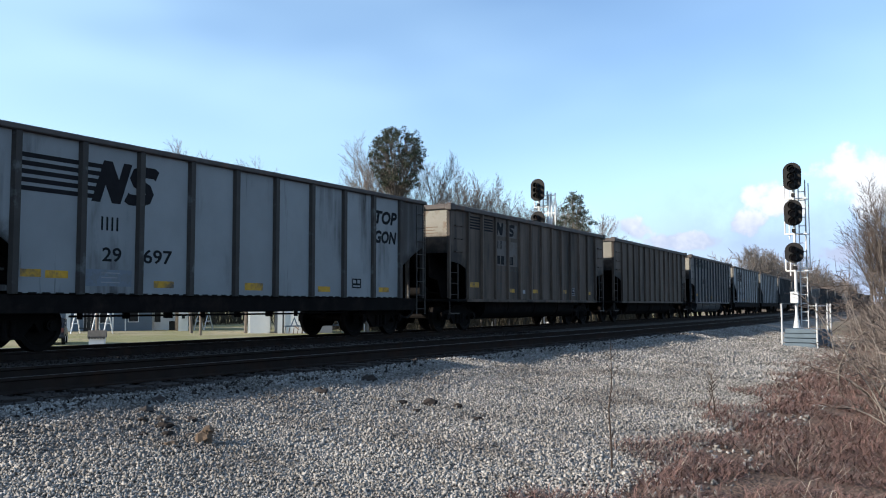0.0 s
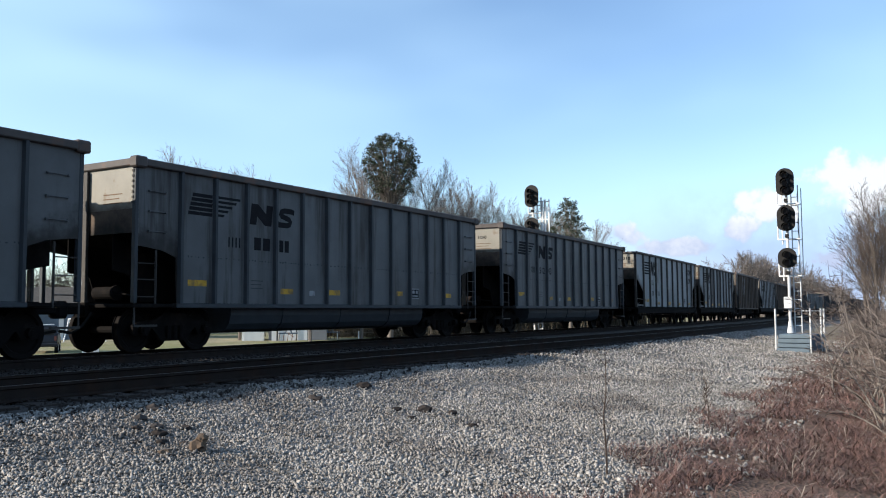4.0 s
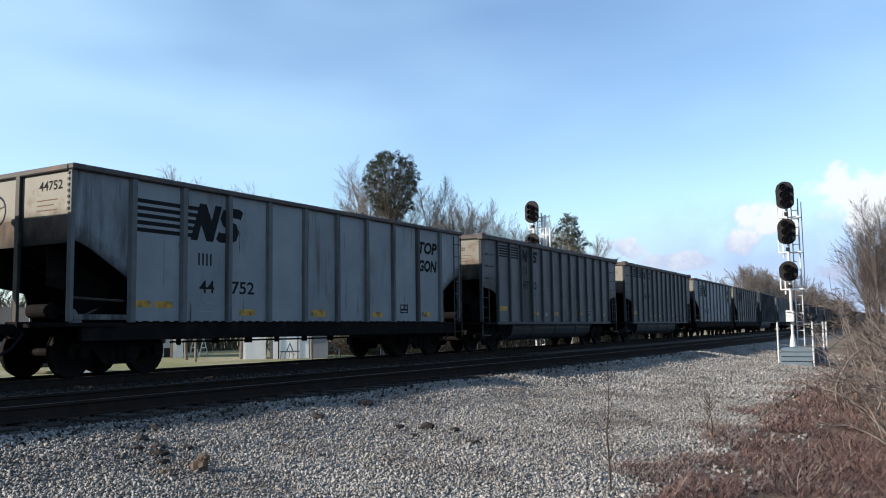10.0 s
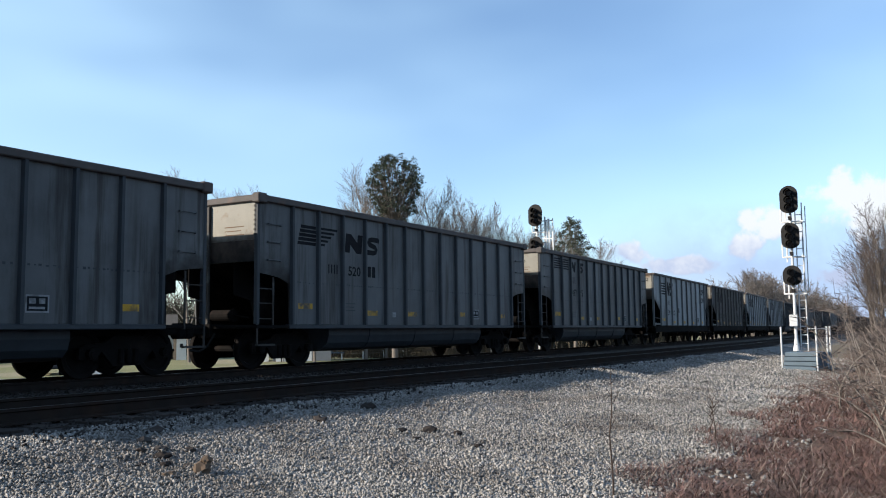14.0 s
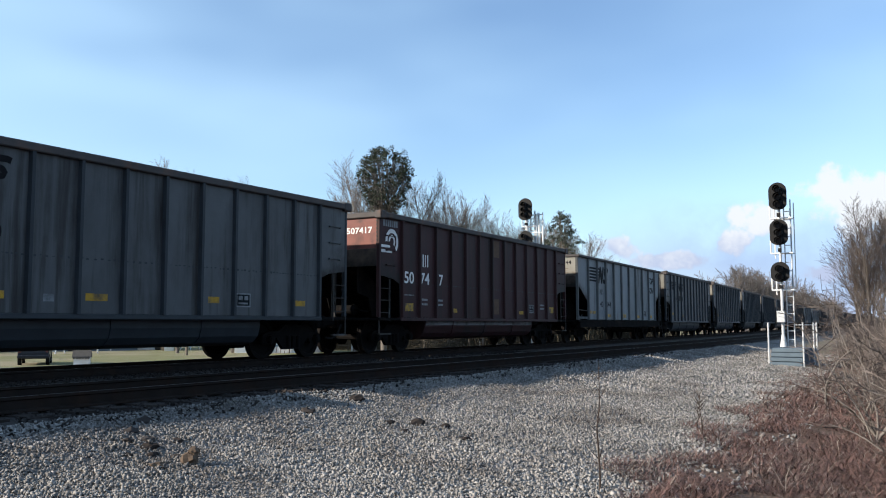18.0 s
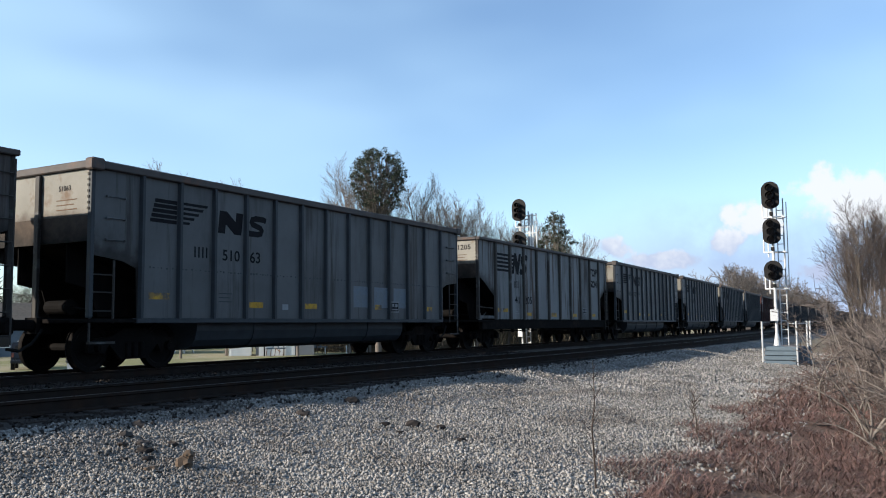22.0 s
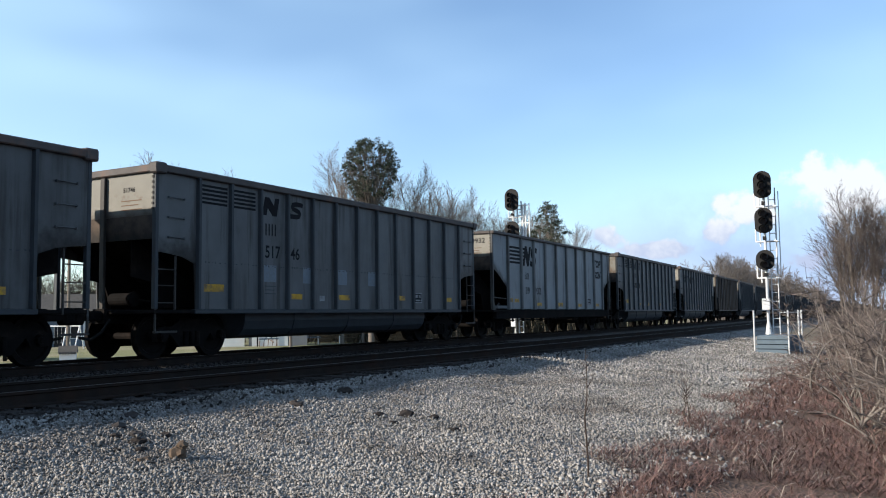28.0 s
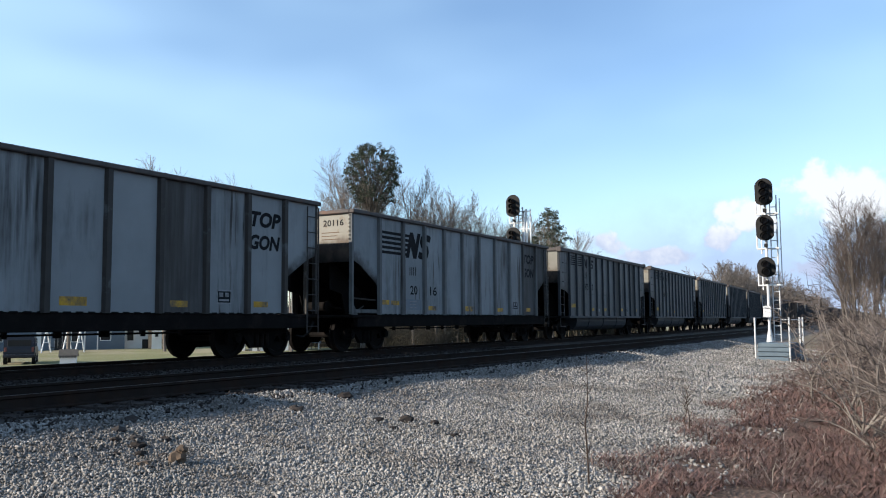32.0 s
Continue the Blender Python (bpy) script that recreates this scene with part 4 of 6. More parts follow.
def build_car(kind, paint, style, number, end, detail, seed, ink=None, name="coal_wagon", stained={}):
    """One open-top coal wagon with its middle on the origin and the rail tops at 0."""
    rnd = random.Random(seed)
    car = empty(name)
    post = (M_POSTPALE if paint is M_PALE else M_POST) if kind == "flat" else paint if paint in (M_RED, M_BROWN) else M_POSTGREY
    R0, R1 = pose(0, 0, 0), pose(0, 0, 0, 0, 0, 180)
    turns = ((R0, True), (R1, False))
    if detail:
        for i in range(len(POSTS[kind]) + 1):
            me, y = m_panel(kind, i)
            coat = stained.get(i, paint)
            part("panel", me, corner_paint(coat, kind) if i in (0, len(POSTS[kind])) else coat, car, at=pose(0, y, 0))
    else:
        part("side_sheet", m_side(kind), paint, car)
    part("side_sheet", m_side(kind), paint, car, at=R1)
    for m, seen in turns:
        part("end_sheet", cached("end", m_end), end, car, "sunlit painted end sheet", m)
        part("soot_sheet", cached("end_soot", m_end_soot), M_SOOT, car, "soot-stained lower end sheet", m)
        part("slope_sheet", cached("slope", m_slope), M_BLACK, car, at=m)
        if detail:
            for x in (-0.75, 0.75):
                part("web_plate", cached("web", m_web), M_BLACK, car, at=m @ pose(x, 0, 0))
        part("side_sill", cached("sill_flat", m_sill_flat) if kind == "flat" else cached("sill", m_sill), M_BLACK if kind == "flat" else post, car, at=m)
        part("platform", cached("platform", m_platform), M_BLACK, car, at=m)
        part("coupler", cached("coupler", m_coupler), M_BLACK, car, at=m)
        part("corner_post", cached("corner", m_corner), post, car, at=m)
        part("corner_post", cached("corner_m", mirrored(m_corner, 1)), post, car, at=m)
        part("end_stake", cached("stake", m_end_stake), M_POST, car, at=m)
        if detail:
            part("brake_cylinder", cached("brake_cylinder", m_brake_cylinder), M_BLACK, car, at=m)
            part("air_hose", cached("hose", m_hose), M_TYRE, car, at=m)
            tagged(part("bolt_strip", cached("bolts", m_bolts), M_POST, car, at=m), kind="stuff")
    part("top_rim", m_rim(kind), M_RIM, car, "dark worn top rim")
    part("centre_sill", cached("centre", m_centre), M_BLACK, car)
    if kind == "flat":
        part("brake_pipe", cached("pipe", m_pipe), M_BLACK, car)
        if detail:
            part("handrail", cached("handrail", m_handrail), M_POST, car)
            part("step_beam", cached("step_beam", m_step_beam), M_POSTPALE, car, "pale grey platform beam")
            part("ladder", cached("ladder_flat", m_ladder_flat), M_POST, car)
            part("brake_wheel", cached("brake_wheel", m_brake_wheel), M_POST, car)
    else:
        part("tub", cached("tub", m_tub), post if paint != M_BROWN else M_BLACK, car, "rounded tub hung between the trucks")
        for sx, sy in ((-1, -1), (1, -1), (-1, 1), (1, 1)):
            part("corner_cap", cached("cap", m_cap), M_RIM, car, at=pose(sx * HALF, sy * (H - 0.06), 0))
        for y in (-2.4, 0.0, 2.4):
            part("tub_rib", cached("tub_rib", m_tub_rib), post if paint != M_BROWN else M_BLACK, car, at=pose(0, y, 0))
        if detail:
            part("ladder", cached("ladder", m_ladder), M_POST, car)
            part("ladder", cached("ladder_m", mirrored(m_ladder, 1)), M_POST, car)
            for sy in (-1, 1):
                for z in (2.42, 2.82, 3.22):
                    part("grab_iron", cached("grab", m_grab), paint, car, at=pose(0, sy * (H - 0.55), z))
    for y in POSTS[kind]:
        part("post", m_post(kind), post, car, at=pose(0, y, 0))
    for sy in (-1, 1):
        add_truck(car, sy, detail)
    if detail:
        if kind == "tub":
            tagged(decal(car, "weld_seam", flat_mesh("weld_row", weld_row()), M_POSTGREY, 0, 0, 0.003), kind="stuff")
    if detail and style:
        mark_car(car, kind, style, number, ink or M_INK, rnd)
        end_mark(car, (number[0] + number[1]) if number[0] and number[1] else "", kind)
    return car


# the consist, from the leading wagons to the trailing ones: kind, paint, lettering, number in its two groups
F, T = "flat", "tub"
TRAIN = {-3: (F, M_PALE, "flat", "", ""), -2: (T, M_GREY, "tub1", "", ""), -1: (T, M_BROWN, "", "", ""), 0: (T, M_BROWN, "tub1", "", ""),
         1: (F, M_WHITER, "flat", "29", "697"), 2: (T, M_BROWN, "tub1", "464", "87"), 3: (F, M_STREAK, "flat", "39", "77"), 4: (F, M_WHITER, "flat", "30", "010"),
         5: (T, M_GREY, "tub2", "512", "43"), 6: (T, M_GREY, "tub2", "", ""), 7: (T, M_GREY, "tub1", "", ""), 8: (F, M_PALE, "flat", "39", "056"),
         9: (T, M_GREY, "tub2", "523", "61"), 10: (F, M_RUST, "flat", "41", "883"), 11: (F, M_PALE, "flat", "41", "757"), 12: (T, M_GREY, "tub1", "504", "89"),
         13: (T, M_GREY, "tub1", "497", "20"), 14: (F, M_PALE, "flat", "44", "752"), 15: (F, M_PALE, "flat", "40", "904"), 16: (F, M_COALED, "flat", "25", "875"),
         17: (F, M_PALE, "flat", "39", "312"), 18: (T, M_GREY, "tub1", "497", "75"), 19: (T, M_GREY, "tub2", "520", ""), 20: (T, M_GREY, "tub2", "508", "64"),
         21: (T, M_GREY, "tub1", "", ""), 22: (T, M_GREY, "tub2", "", ""), 23: (F, M_PALE, "flat", "40", "444"), 24: (T, M_RED, "", "", ""),
         25: (T, M_GREY, "tub1", "487", "00"), 26: (T, M_GREY, "tub2", "523", "16"), 27: (T, M_GREY, "tub2", "510", ""), 28: (T, M_GREY, "tub2", "507", "39"),
         29: (F, M_RUST, "flat", "41", "205"), 30: (T, M_GREY, "tub2", "510", "63"), 31: (F, M_DARKRUST, "flat", "39", "473"), 32: (T, M_GREY, "tub1", "480", "95"),
         33: (T, M_GREY, "tub1", "489", "60"), 34: (T, M_BROWN, "tub1", "470", "99"), 35: (T, M_GREY, "tub2", "520", "97"), 36: (T, M_GREY, "tub1", "", ""),
         37: (F, M_PALE, "flat", "39", "932"), 38: (T, M_GREY, "tub1", "517", "46"), 39: (T, M_GREY, "tub2", "510", "41"), 40: (T, M_GREY, "tub1", "490", "49"),
         41: (T, M_GREY, "tub1", "484", "70"), 42: (T, M_GREY, "tub1", "475", "32"), 43: (F, M_PALE, "flat", "20", "116"), 44: (F, M_WHITER, "flat", "", "")}
LABELS = {M_DARKRUST: "dark rust-stained open coal wagon with a faded emblem", M_WHITER: "clean pale grey open coal wagon with sooty dark posts", M_PALE: "pale grey open coal wagon with dark posts and emblem", M_GREY: "blue-grey open coal wagon with a rounded tub", M_BROWN: "dirt-brown open coal wagon with cream ends",
          M_RUST: "rust-streaked pale open coal wagon", M_COALED: "coal-blackened grey open wagon with brown dirt runs", M_STREAK: "pale grey open coal wagon with black dirt runs", M_RED: "oxide-red open coal wagon with white numbers"}
# panels blackened or streaked apart from the rest of their wagon
STAINED = {1: {10: M_DARKPALE}, 3: {3: M_DARKPALE, 5: M_DARKPALE}, 4: {9: M_STREAK}, 9: {2: M_DARKGREY, 5: M_DARKGREY, 6: M_DARKGREY}, 13: {3: M_DARKGREY}, 17: {10: M_DARKPALE}, 23: {7: M_STREAK}, 26: {11: M_DARKGREY, 12: M_DARKGREY},
           28: {9: M_DARKGREY, 10: M_DARKGREY}, 31: {0: M_DARKPALE, 1: M_DARKPALE}, 40: {7: M_DARKGREY}, 42: {8: M_DARKGREY, 11: M_DARKGREY}, 43: {8: M_STREAK, 9: M_DARKPALE, 10: M_DARKPALE}, 44: {7: M_DARKPALE, 8: M_STREAK}}
FIRST, LAST = -18, 45
CARS = []
for k in range(FIRST, LAST + 1):
    kind, paint, style, n1, n2 = TRAIN.get(k, (T if k % 4 else F, M_GREY if k % 4 else M_PALE, "", "", ""))
    c = build_car(kind, paint, style, (n1, n2), M_ENDRED if paint is M_RED else M_END, k >= -3, 100 + k, stained=STAINED.get(k, {}))
    c.scale = (1.0, 1.0, 1.065)
    tagged(c, LABELS[paint], "railway wagon", "wagons of the coal train")
    CARS.append((k, c))
CAR = dict(CARS)


def panel_patch(k, y0, z0, y1, z1, mat, name="paint_patch", lift=0.0025):
    decal(CAR[k], name, flat_mesh("patch_%.2f_%.2f" % (y1 - y0, z1 - z0), [rect(0, 0, y1 - y0, z1 - z0)]), mat, y0, z0, lift)


for k in (0, 2, 34):      # pale number panels on the brown wagons
    panel_patch(k, 3.30, 2.12, 4.18, 2.96, M_PATCH if k == 2 else M_DULL)
    panel_patch(k, 4.30, 2.12, 5.12, 2.96, M_PATCH if k == 2 else M_DULL)
    panel_patch(k, 3.30, 3.10, 4.18, 3.55, M_PATCH if k == 2 else M_DULL)
    panel_patch(k, 4.30, 3.10, 5.12, 3.55, M_PATCH if k == 2 else M_DULL)
for k in (1, 23, 31, 43):   # sprayed-over service panels
    panel_patch(k, 2.72, 1.14, 3.86, 1.44, M_TAG if k != 31 else M_PATCH)
panel_patch(31, 10.0, 1.14, 10.5, 1.9, M_PATCH)
for i in range(4):
    panel_patch(38, 3.4 + i * 1.5, 1.62, 3.85 + i * 1.5, 2.0, M_TAG)
for i in range(3):
    panel_patch(30, 8.6 + i * 1.02, 1.3, 9.4 + i * 1.02, 1.85, M_TAG)
panel_patch(17, 5.6, 1.72, 5.95, 2.02, M_INK)

# the red wagon's own lettering: numbers, white bars for its name, a ring emblem, a white stripe under the sill
red = CAR[24]
for txt, y, w in (("50", 1.36, 0.56), ("74", 2.30, 0.56), ("17", 3.28, 0.46)):
    decal(red, "number", letters(txt, 0.34, w), M_WHITE, y, 1.96)
decal(red, "reporting_mark", flat_mesh("red_mark", [rect(2.30 + q, 2.48, 2.36 + q, 2.84) for q in (0.0, 0.14, 0.28, 0.42)]), M_WHITE, 0, 0)
decal(red, "name_bar", flat_mesh("red_name", [rect(0.20 + i * 0.115, 3.48, 0.28 + i * 0.115, 3.66) for i in range(7)]), M_FADED, 0, 0)
ring = []
for i in range(12):
    a, b = math.pi * (-0.25 + 0.105 * i), math.pi * (-0.25 + 0.105 * (i + 1))
    ring += [[(0.66 + r * math.cos(q), 3.08 + r * math.sin(q)) for r, q in ((r0, a), (r1, a), (r1, b), (r0, b))] for r0, r1 in ((0.10, 0.18), (0.24, 0.35))]
decal(red, "emblem", flat_mesh("red_emblem", ring + [rect(0.10, 2.76, 0.66, 2.84), rect(0.10, 2.90, 0.56, 2.97)]), M_WHITE, 0, 0)
decal(red, "plate", flat_mesh("plate_back", []), M_INK, 10.66, 1.22, 0.003)
decal(red, "plate_border", flat_mesh("plate_frame", []), M_PATCH, 10.66, 1.22, 0.006)
for y, z, w, h in ((1.42, 1.18, 0.46, 0.22), (4.22, 1.17, 0.48, 0.12), (9.7, 1.16, 0.4, 0.12), (12.74, 1.24, 0.46, 0.44)):
    decal(red, "marker", flat_mesh("marker_red_%.2f" % w, [rect(0, 0, w, h)]), M_YELLOW, y, z)
for y in (2.32, 3.3, 11.75):
    decal(red, "small_print", flat_mesh("red_print", [rect(0, q * 0.13, 0.42, q * 0.13 + 0.06) for q in range(2)]), M_FADED, y, 1.36)
decal(red, "small_print", flat_mesh("red_rule", [rect(0, 0, 0.62, 0.03)]), M_FADED, 1.30, 1.62)
panel_patch(24, 7.32, 3.08, 7.98, 3.64, M_RUSTY, "notice")
panel_patch(24, 7.45, 1.14, 7.92, 1.66, M_RUSTY, "notice")
part("sill_stripe", flat_mesh("sill_stripe", [rect(3.1, 0.78, 11.5, 0.95)]), M_PATCH, red, "dirty white stripe", Matrix.Translation((1.312, -H, 0)) @ TO_SIDE)
part("end_number", letters("507417", 0.17, 0.9), M_WHITE, red, at=Matrix.Translation((0.42, -H + 0.016, 3.28)) @ TO_END)

# ---- signals ----
def oval(w, up, down, n=14):
    """Outline of a signal target: round above, rounder-cornered below."""
    pts = []
    for i in range(n + 1):
        a = math.pi * i / n
        pts.append((w * math.cos(a), up + w * math.sin(a)))
    for i in range(1, n):
        a = math.pi + math.pi * i / n
        pts.append((w * math.cos(a), -down + w * 0.75 * math.sin(a)))
    return pts


def signal_head(mast, x, y, z, w, tall, lights):
    """A black target with hooded lamps; it faces -y."""
    reach = max(0.0, (tall - 2 * w * 0.9) / 2)
    bm = prism(bmesh.new(), oval(w, reach, reach), 'y', -0.02, 0.02)
    hd = part("signal_head", bm, M_HEAD, mast, "matt black oval target with hooded lamps", pose(x, y, z))
    for i in range(lights):
        lz = (i - (lights - 1) / 2) * 0.27
        bm = bmesh.new()
        n, r = 14, 0.125
        for k in range(n):
            a0, a1 = math.pi * (-0.25 + 1.5 * k / n), math.pi * (-0.25 + 1.5 * (k + 1) / n)
            q = [(r * math.cos(a), lz + r * math.sin(a)) for a in (a0, a1)]
            vs = [bm.verts.new((p[0], yy, p[1])) for p, yy in ((q[0], -0.03), (q[1], -0.03), (q[1], -0.34), (q[0], -0.34))]
            bm.faces.new(vs)
        part("hood", bm, M_HEAD, hd)
        bm = tube(bmesh.new(), (0, -0.022, lz), (0, -0.05, lz), 0.10, n=14)
        part("lens", bm, M_LENS, hd)
    bm = box(bmesh.new(), -0.16, 0.16, 0.02, 0.30, -reach - 0.1, reach + 0.1, 0.03)
    part("lamp_case", bm, M_HEAD, hd)
    return hd


def build_signal(name, x, y, ground, top, heads, scale, platform):
    s = empty(name, pose(x, y, ground))
    zt = top - ground
    part("mast", tube(bmesh.new(), (0, 0, platform), (0, 0, zt - 0.3), 0.052, 0.046, 10), M_SILVER, s)
    part("mast_base", tube(bmesh.new(), (0, 0, platform), (0, 0, platform + 0.42), 0.125, 0.058, 10), M_SILVER, s, "flared white mast base")
    part("junction_box", box(bmesh.new(), -0.16, 0.10, -0.24, -0.07, platform + 0.85, platform + 1.25, 0.01), M_SILVER, s)
    # ladder behind the mast
    lad = part("ladder", tube(bmesh.new(), (0.13, 0.18, platform), (0.13, 0.18, zt - 0.62), 0.022 * scale, n=6), M_SILVER, s, "aluminium access ladder")
    part("ladder_rail", tube(bmesh.new(), (0.35, 0.20, platform), (0.35, 0.20, zt - 0.58), 0.022 * scale, n=6), M_SILVER, lad)
    for i in range(int((zt - 0.8 - platform) / 0.30)):
        z = platform + 0.25 + i * 0.30
        part("rung", tube(bmesh.new(), (0.13, 0.18, z), (0.35, 0.20, z), 0.016 * scale, n=5), M_SILVER, lad)
    part("back_rail", tube(bmesh.new(), (0.43, 0.42, zt * 0.42), (0.43, 0.42, zt - 0.68), 0.018 * scale, n=5), M_SILVER, lad)
    part("back_rail", tube(bmesh.new(), (0.30, 0.46, zt * 0.42), (0.30, 0.46, zt - 0.85), 0.018 * scale, n=5), M_SILVER, lad)
    if scale > 1:
        rack = part("service_rack", tube(bmesh.new(), (0.42, 0.2, zt * 0.45), (0.42, 0.2, zt - 0.75), 0.035, n=6), M_WHITEPIPE, s, "white pipe rack beside the heads")
        for px in (0.58, 0.78):
            part("upright", tube(bmesh.new(), (px, 0.2, zt * 0.45), (px, 0.2, zt - 0.7), 0.035, n=6), M_WHITEPIPE, rack)
        for k in range(5):
            z = zt * 0.45 + k * (zt * 0.55 - 0.8) / 4
            part("crossbar", tube(bmesh.new(), (0.06, 0.15, z), (0.78, 0.2, z), 0.028, n=6), M_WHITEPIPE, rack)
    for z, w, tall, lights in heads:
        zz = z - ground
        signal_head(s, 0, -0.22, zz, w, tall, lights)
        part("bracket", box(bmesh.new(), -0.05, 0.05, -0.22, 0.0, zz - tall / 2 - 0.18, zz - tall / 2 - 0.06), M_HEAD, s)
        bm = bmesh.new()
        zr = zz - tall / 2 - 0.22
        for a, b in (((-0.32, 0.1, zr), (0.40, 0.1, zr)), ((-0.32, 0.1, zr), (-0.32, 0.1, zr + 0.62)), ((-0.20, 0.3, zr - 0.16), (-0.20, 0.3, zr + 0.5)), ((-0.32, 0.1, zr), (-0.20, 0.3, zr)), ((-0.20, 0.3, zr), (0.43, 0.42, zr))):
            tube(bm, a, b, 0.024, n=5)
        part("service_frame", bm, M_WHITEPIPE, s, "white pipe service frame behind the head")
    return s


# the near signal on its stepped concrete-and-steel platform
SX, SY, SG = -4.42, 32.15, -0.60
near_signal = build_signal("railway_signal", SX, SY, SG, 5.75, [(5.22, 0.30, 0.98, 3), (3.95, 0.30, 0.92, 3), (2.56, 0.31, 0.72, 2)], 1.0, 0.60)
tagged(near_signal, "tall silver railway signal with three black heads", "railway signal", "railway signals")
pf = empty("signal_platform", pose(SX + 0.06, SY - 0.05, SG - 0.06, 0, 0, -11))
tagged(pf, "blue-grey stepped platform with white rail posts", "platform")
part("deck", box(bmesh.new(), -0.26, 0.80, -0.60, 0.75, 0.06, 0.64, 0.015), M_STEP, pf)
for i in range(4):
    part("step", box(bmesh.new(), -0.27, 0.81, -0.64 - 0.05 * (3 - i), -0.60, 0.03 + i * 0.155, 0.165 + i * 0.155, 0.012), M_STEP, pf)
for px, py in ((-0.32, -0.70), (0.84, -0.72), (0.82, 0.45), (0.82, 0.78)):
    part("rail_post", tube(bmesh.new(), (px, py, 0.0), (px, py, 1.50), 0.032, n=8), M_SILVER, pf, "white-painted rail post")
for a, b in (((0.84, -0.72, 1.42), (0.82, 0.78, 1.42)), ((0.12, 0.72, 1.42), (0.82, 0.78, 1.42))):
    part("handrail", tube(bmesh.new(), a, b, 0.018, n=6), M_SILVER, pf)

far_signal = build_signal("railway_signal", -17.75, 40.6, -0.95, 7.2, [(6.62, 0.38, 1.16, 3), (4.98, 0.38, 1.10, 3), (3.4, 0.38, 0.9, 2)], 1.7, 0.3)
tagged(far_signal, "silver railway signal with black heads beyond the train", "railway signal", "railway signals")


# ---- trees and brush ----
def limb(vs, fs, path, r0, r1, n):
    base = len(vs)
    m = len(path)
    for i, p in enumerate(path):
        d = (path[min(i + 1, m - 1)] - path[max(i - 1, 0)]).normalized()
        u = d.orthogonal().normalized()
        w = d.cross(u)
        r = r0 + (r1 - r0) * i / (m - 1)
        for k in range(n):
            a = 2 * math.pi * k / n
            vs.append(p + (u * math.cos(a) + w * math.sin(a)) * r)
    for i in range(m - 1):
        for k in range(n):
            a, b = base + i * n + k, base + i * n + (k + 1) % n
            fs.append((a, b, b + n, a + n))


def grow(store, start, way, length, radius, level, rnd, rise, tips, kids, angle, least):
    """Grows one limb and, from it, its side limbs."""
    seg = 5 if level < 2 else 3 if level < 3 else 2
    path = [start]
    d = way.normalized()
    for i in range(seg):
        w = 0.05 if level == 0 else 0.10
        d = (d + Vector((rnd.gauss(0, w), rnd.gauss(0, w), rnd.gauss(0.02, 0.06) + rise * min(level, 2)))).normalized()
        path.append(path[-1] + d * length / seg)
    radius = max(radius, least)
    vs, fs = store[0] if level == 0 else store[1] if level < 2 else store[2]
    limb(vs, fs, path, radius, radius * (0.45 if level else 0.25), 7 if level == 0 else 5 if level == 1 else 3)
    if level >= tips:
        return
    n = kids[min(level, len(kids) - 1)]
    for j in range(n):
        f = (0.22 if level == 0 else 0.12) + (0.78 if level == 0 else 0.88) * (j + rnd.random()) / n
        i = min(int(f * seg), seg - 1)
        p = path[i].lerp(path[i + 1], f * seg - i)
        dd = (path[i + 1] - path[i]).normalized()
        side = Vector((rnd.gauss(0, 1), rnd.gauss(0, 1), rnd.gauss(0, 0.35)))
        side = (side - dd * side.dot(dd)).normalized()
        a = rnd.uniform(*angle)
        nd = dd * math.cos(a) + side * math.sin(a)
        grow(store, p, nd, length * rnd.uniform(0.42, 0.62) * (1.22 - 0.72 * f if level == 0 else 1.05 - 0.40 * f), radius * (0.42 if level == 0 else 0.5) * (1.1 - 0.5 * f), level + 1, rnd, rise, tips, kids, angle, least)


def bare_tree_meshes(key, high, seed, kids, tips, trunk=0.085, angle=(0.35, 0.85), least=0.006):
    rnd = random.Random(seed)
    store = (([], []), ([], []), ([], []))
    grow(store, Vector((0, 0, -0.2)), Vector((rnd.gauss(0, 0.03), rnd.gauss(0, 0.03), 1)), high * 0.80, trunk, 0, rnd, 0.03, tips, kids, angle, least)
    return [mesh_of(key + n, v, f, True) for n, (v, f) in zip(("_trunk", "_limbs", "_twigs"), store)]


BARE = [bare_tree_meshes("bare_tree", 10.0, 11 + i, (16, 8, 6, 3), 4, angle=(0.25, 0.70), least=0.0062) for i in range(4)]
BARE_FAR = [bare_tree_meshes("bare_tree_far", 10.0, 31 + i, (13, 7, 6), 3, least=0.022) for i in range(3)]
SAPLING = [bare_tree_meshes("sapling", 10.0, 51 + i, (18, 9, 5, 3), 4, 0.07, (0.25, 0.62), 0.0065) for i in range(2)]


def bare_tree(x, y, z, high, variant, turn, label, name="bare_tree", group="bare winter trees", twigs=None):
    t = tagged(empty(name, pose(x, y, z, 0, 0, turn)), label, "tree", group)
    s = high / 10.0 * (1.0 if name == "bare_tree" and y < 130 else 1.0)
    t.scale = (s * random.uniform(0.9, 1.15), s * random.uniform(0.9, 1.15), s)
    tr, li, tw = SAPLING[variant % 2] if name == "sapling" else BARE[variant % 4] if y < 130 else BARE_FAR[variant % 3]
    part("trunk", tr, M_BARK, t)
    part("branch_work", li, M_BARK, t)
    part("crown", tw, twigs or M_TWIG, t, "leafless fine twigs")
    return t


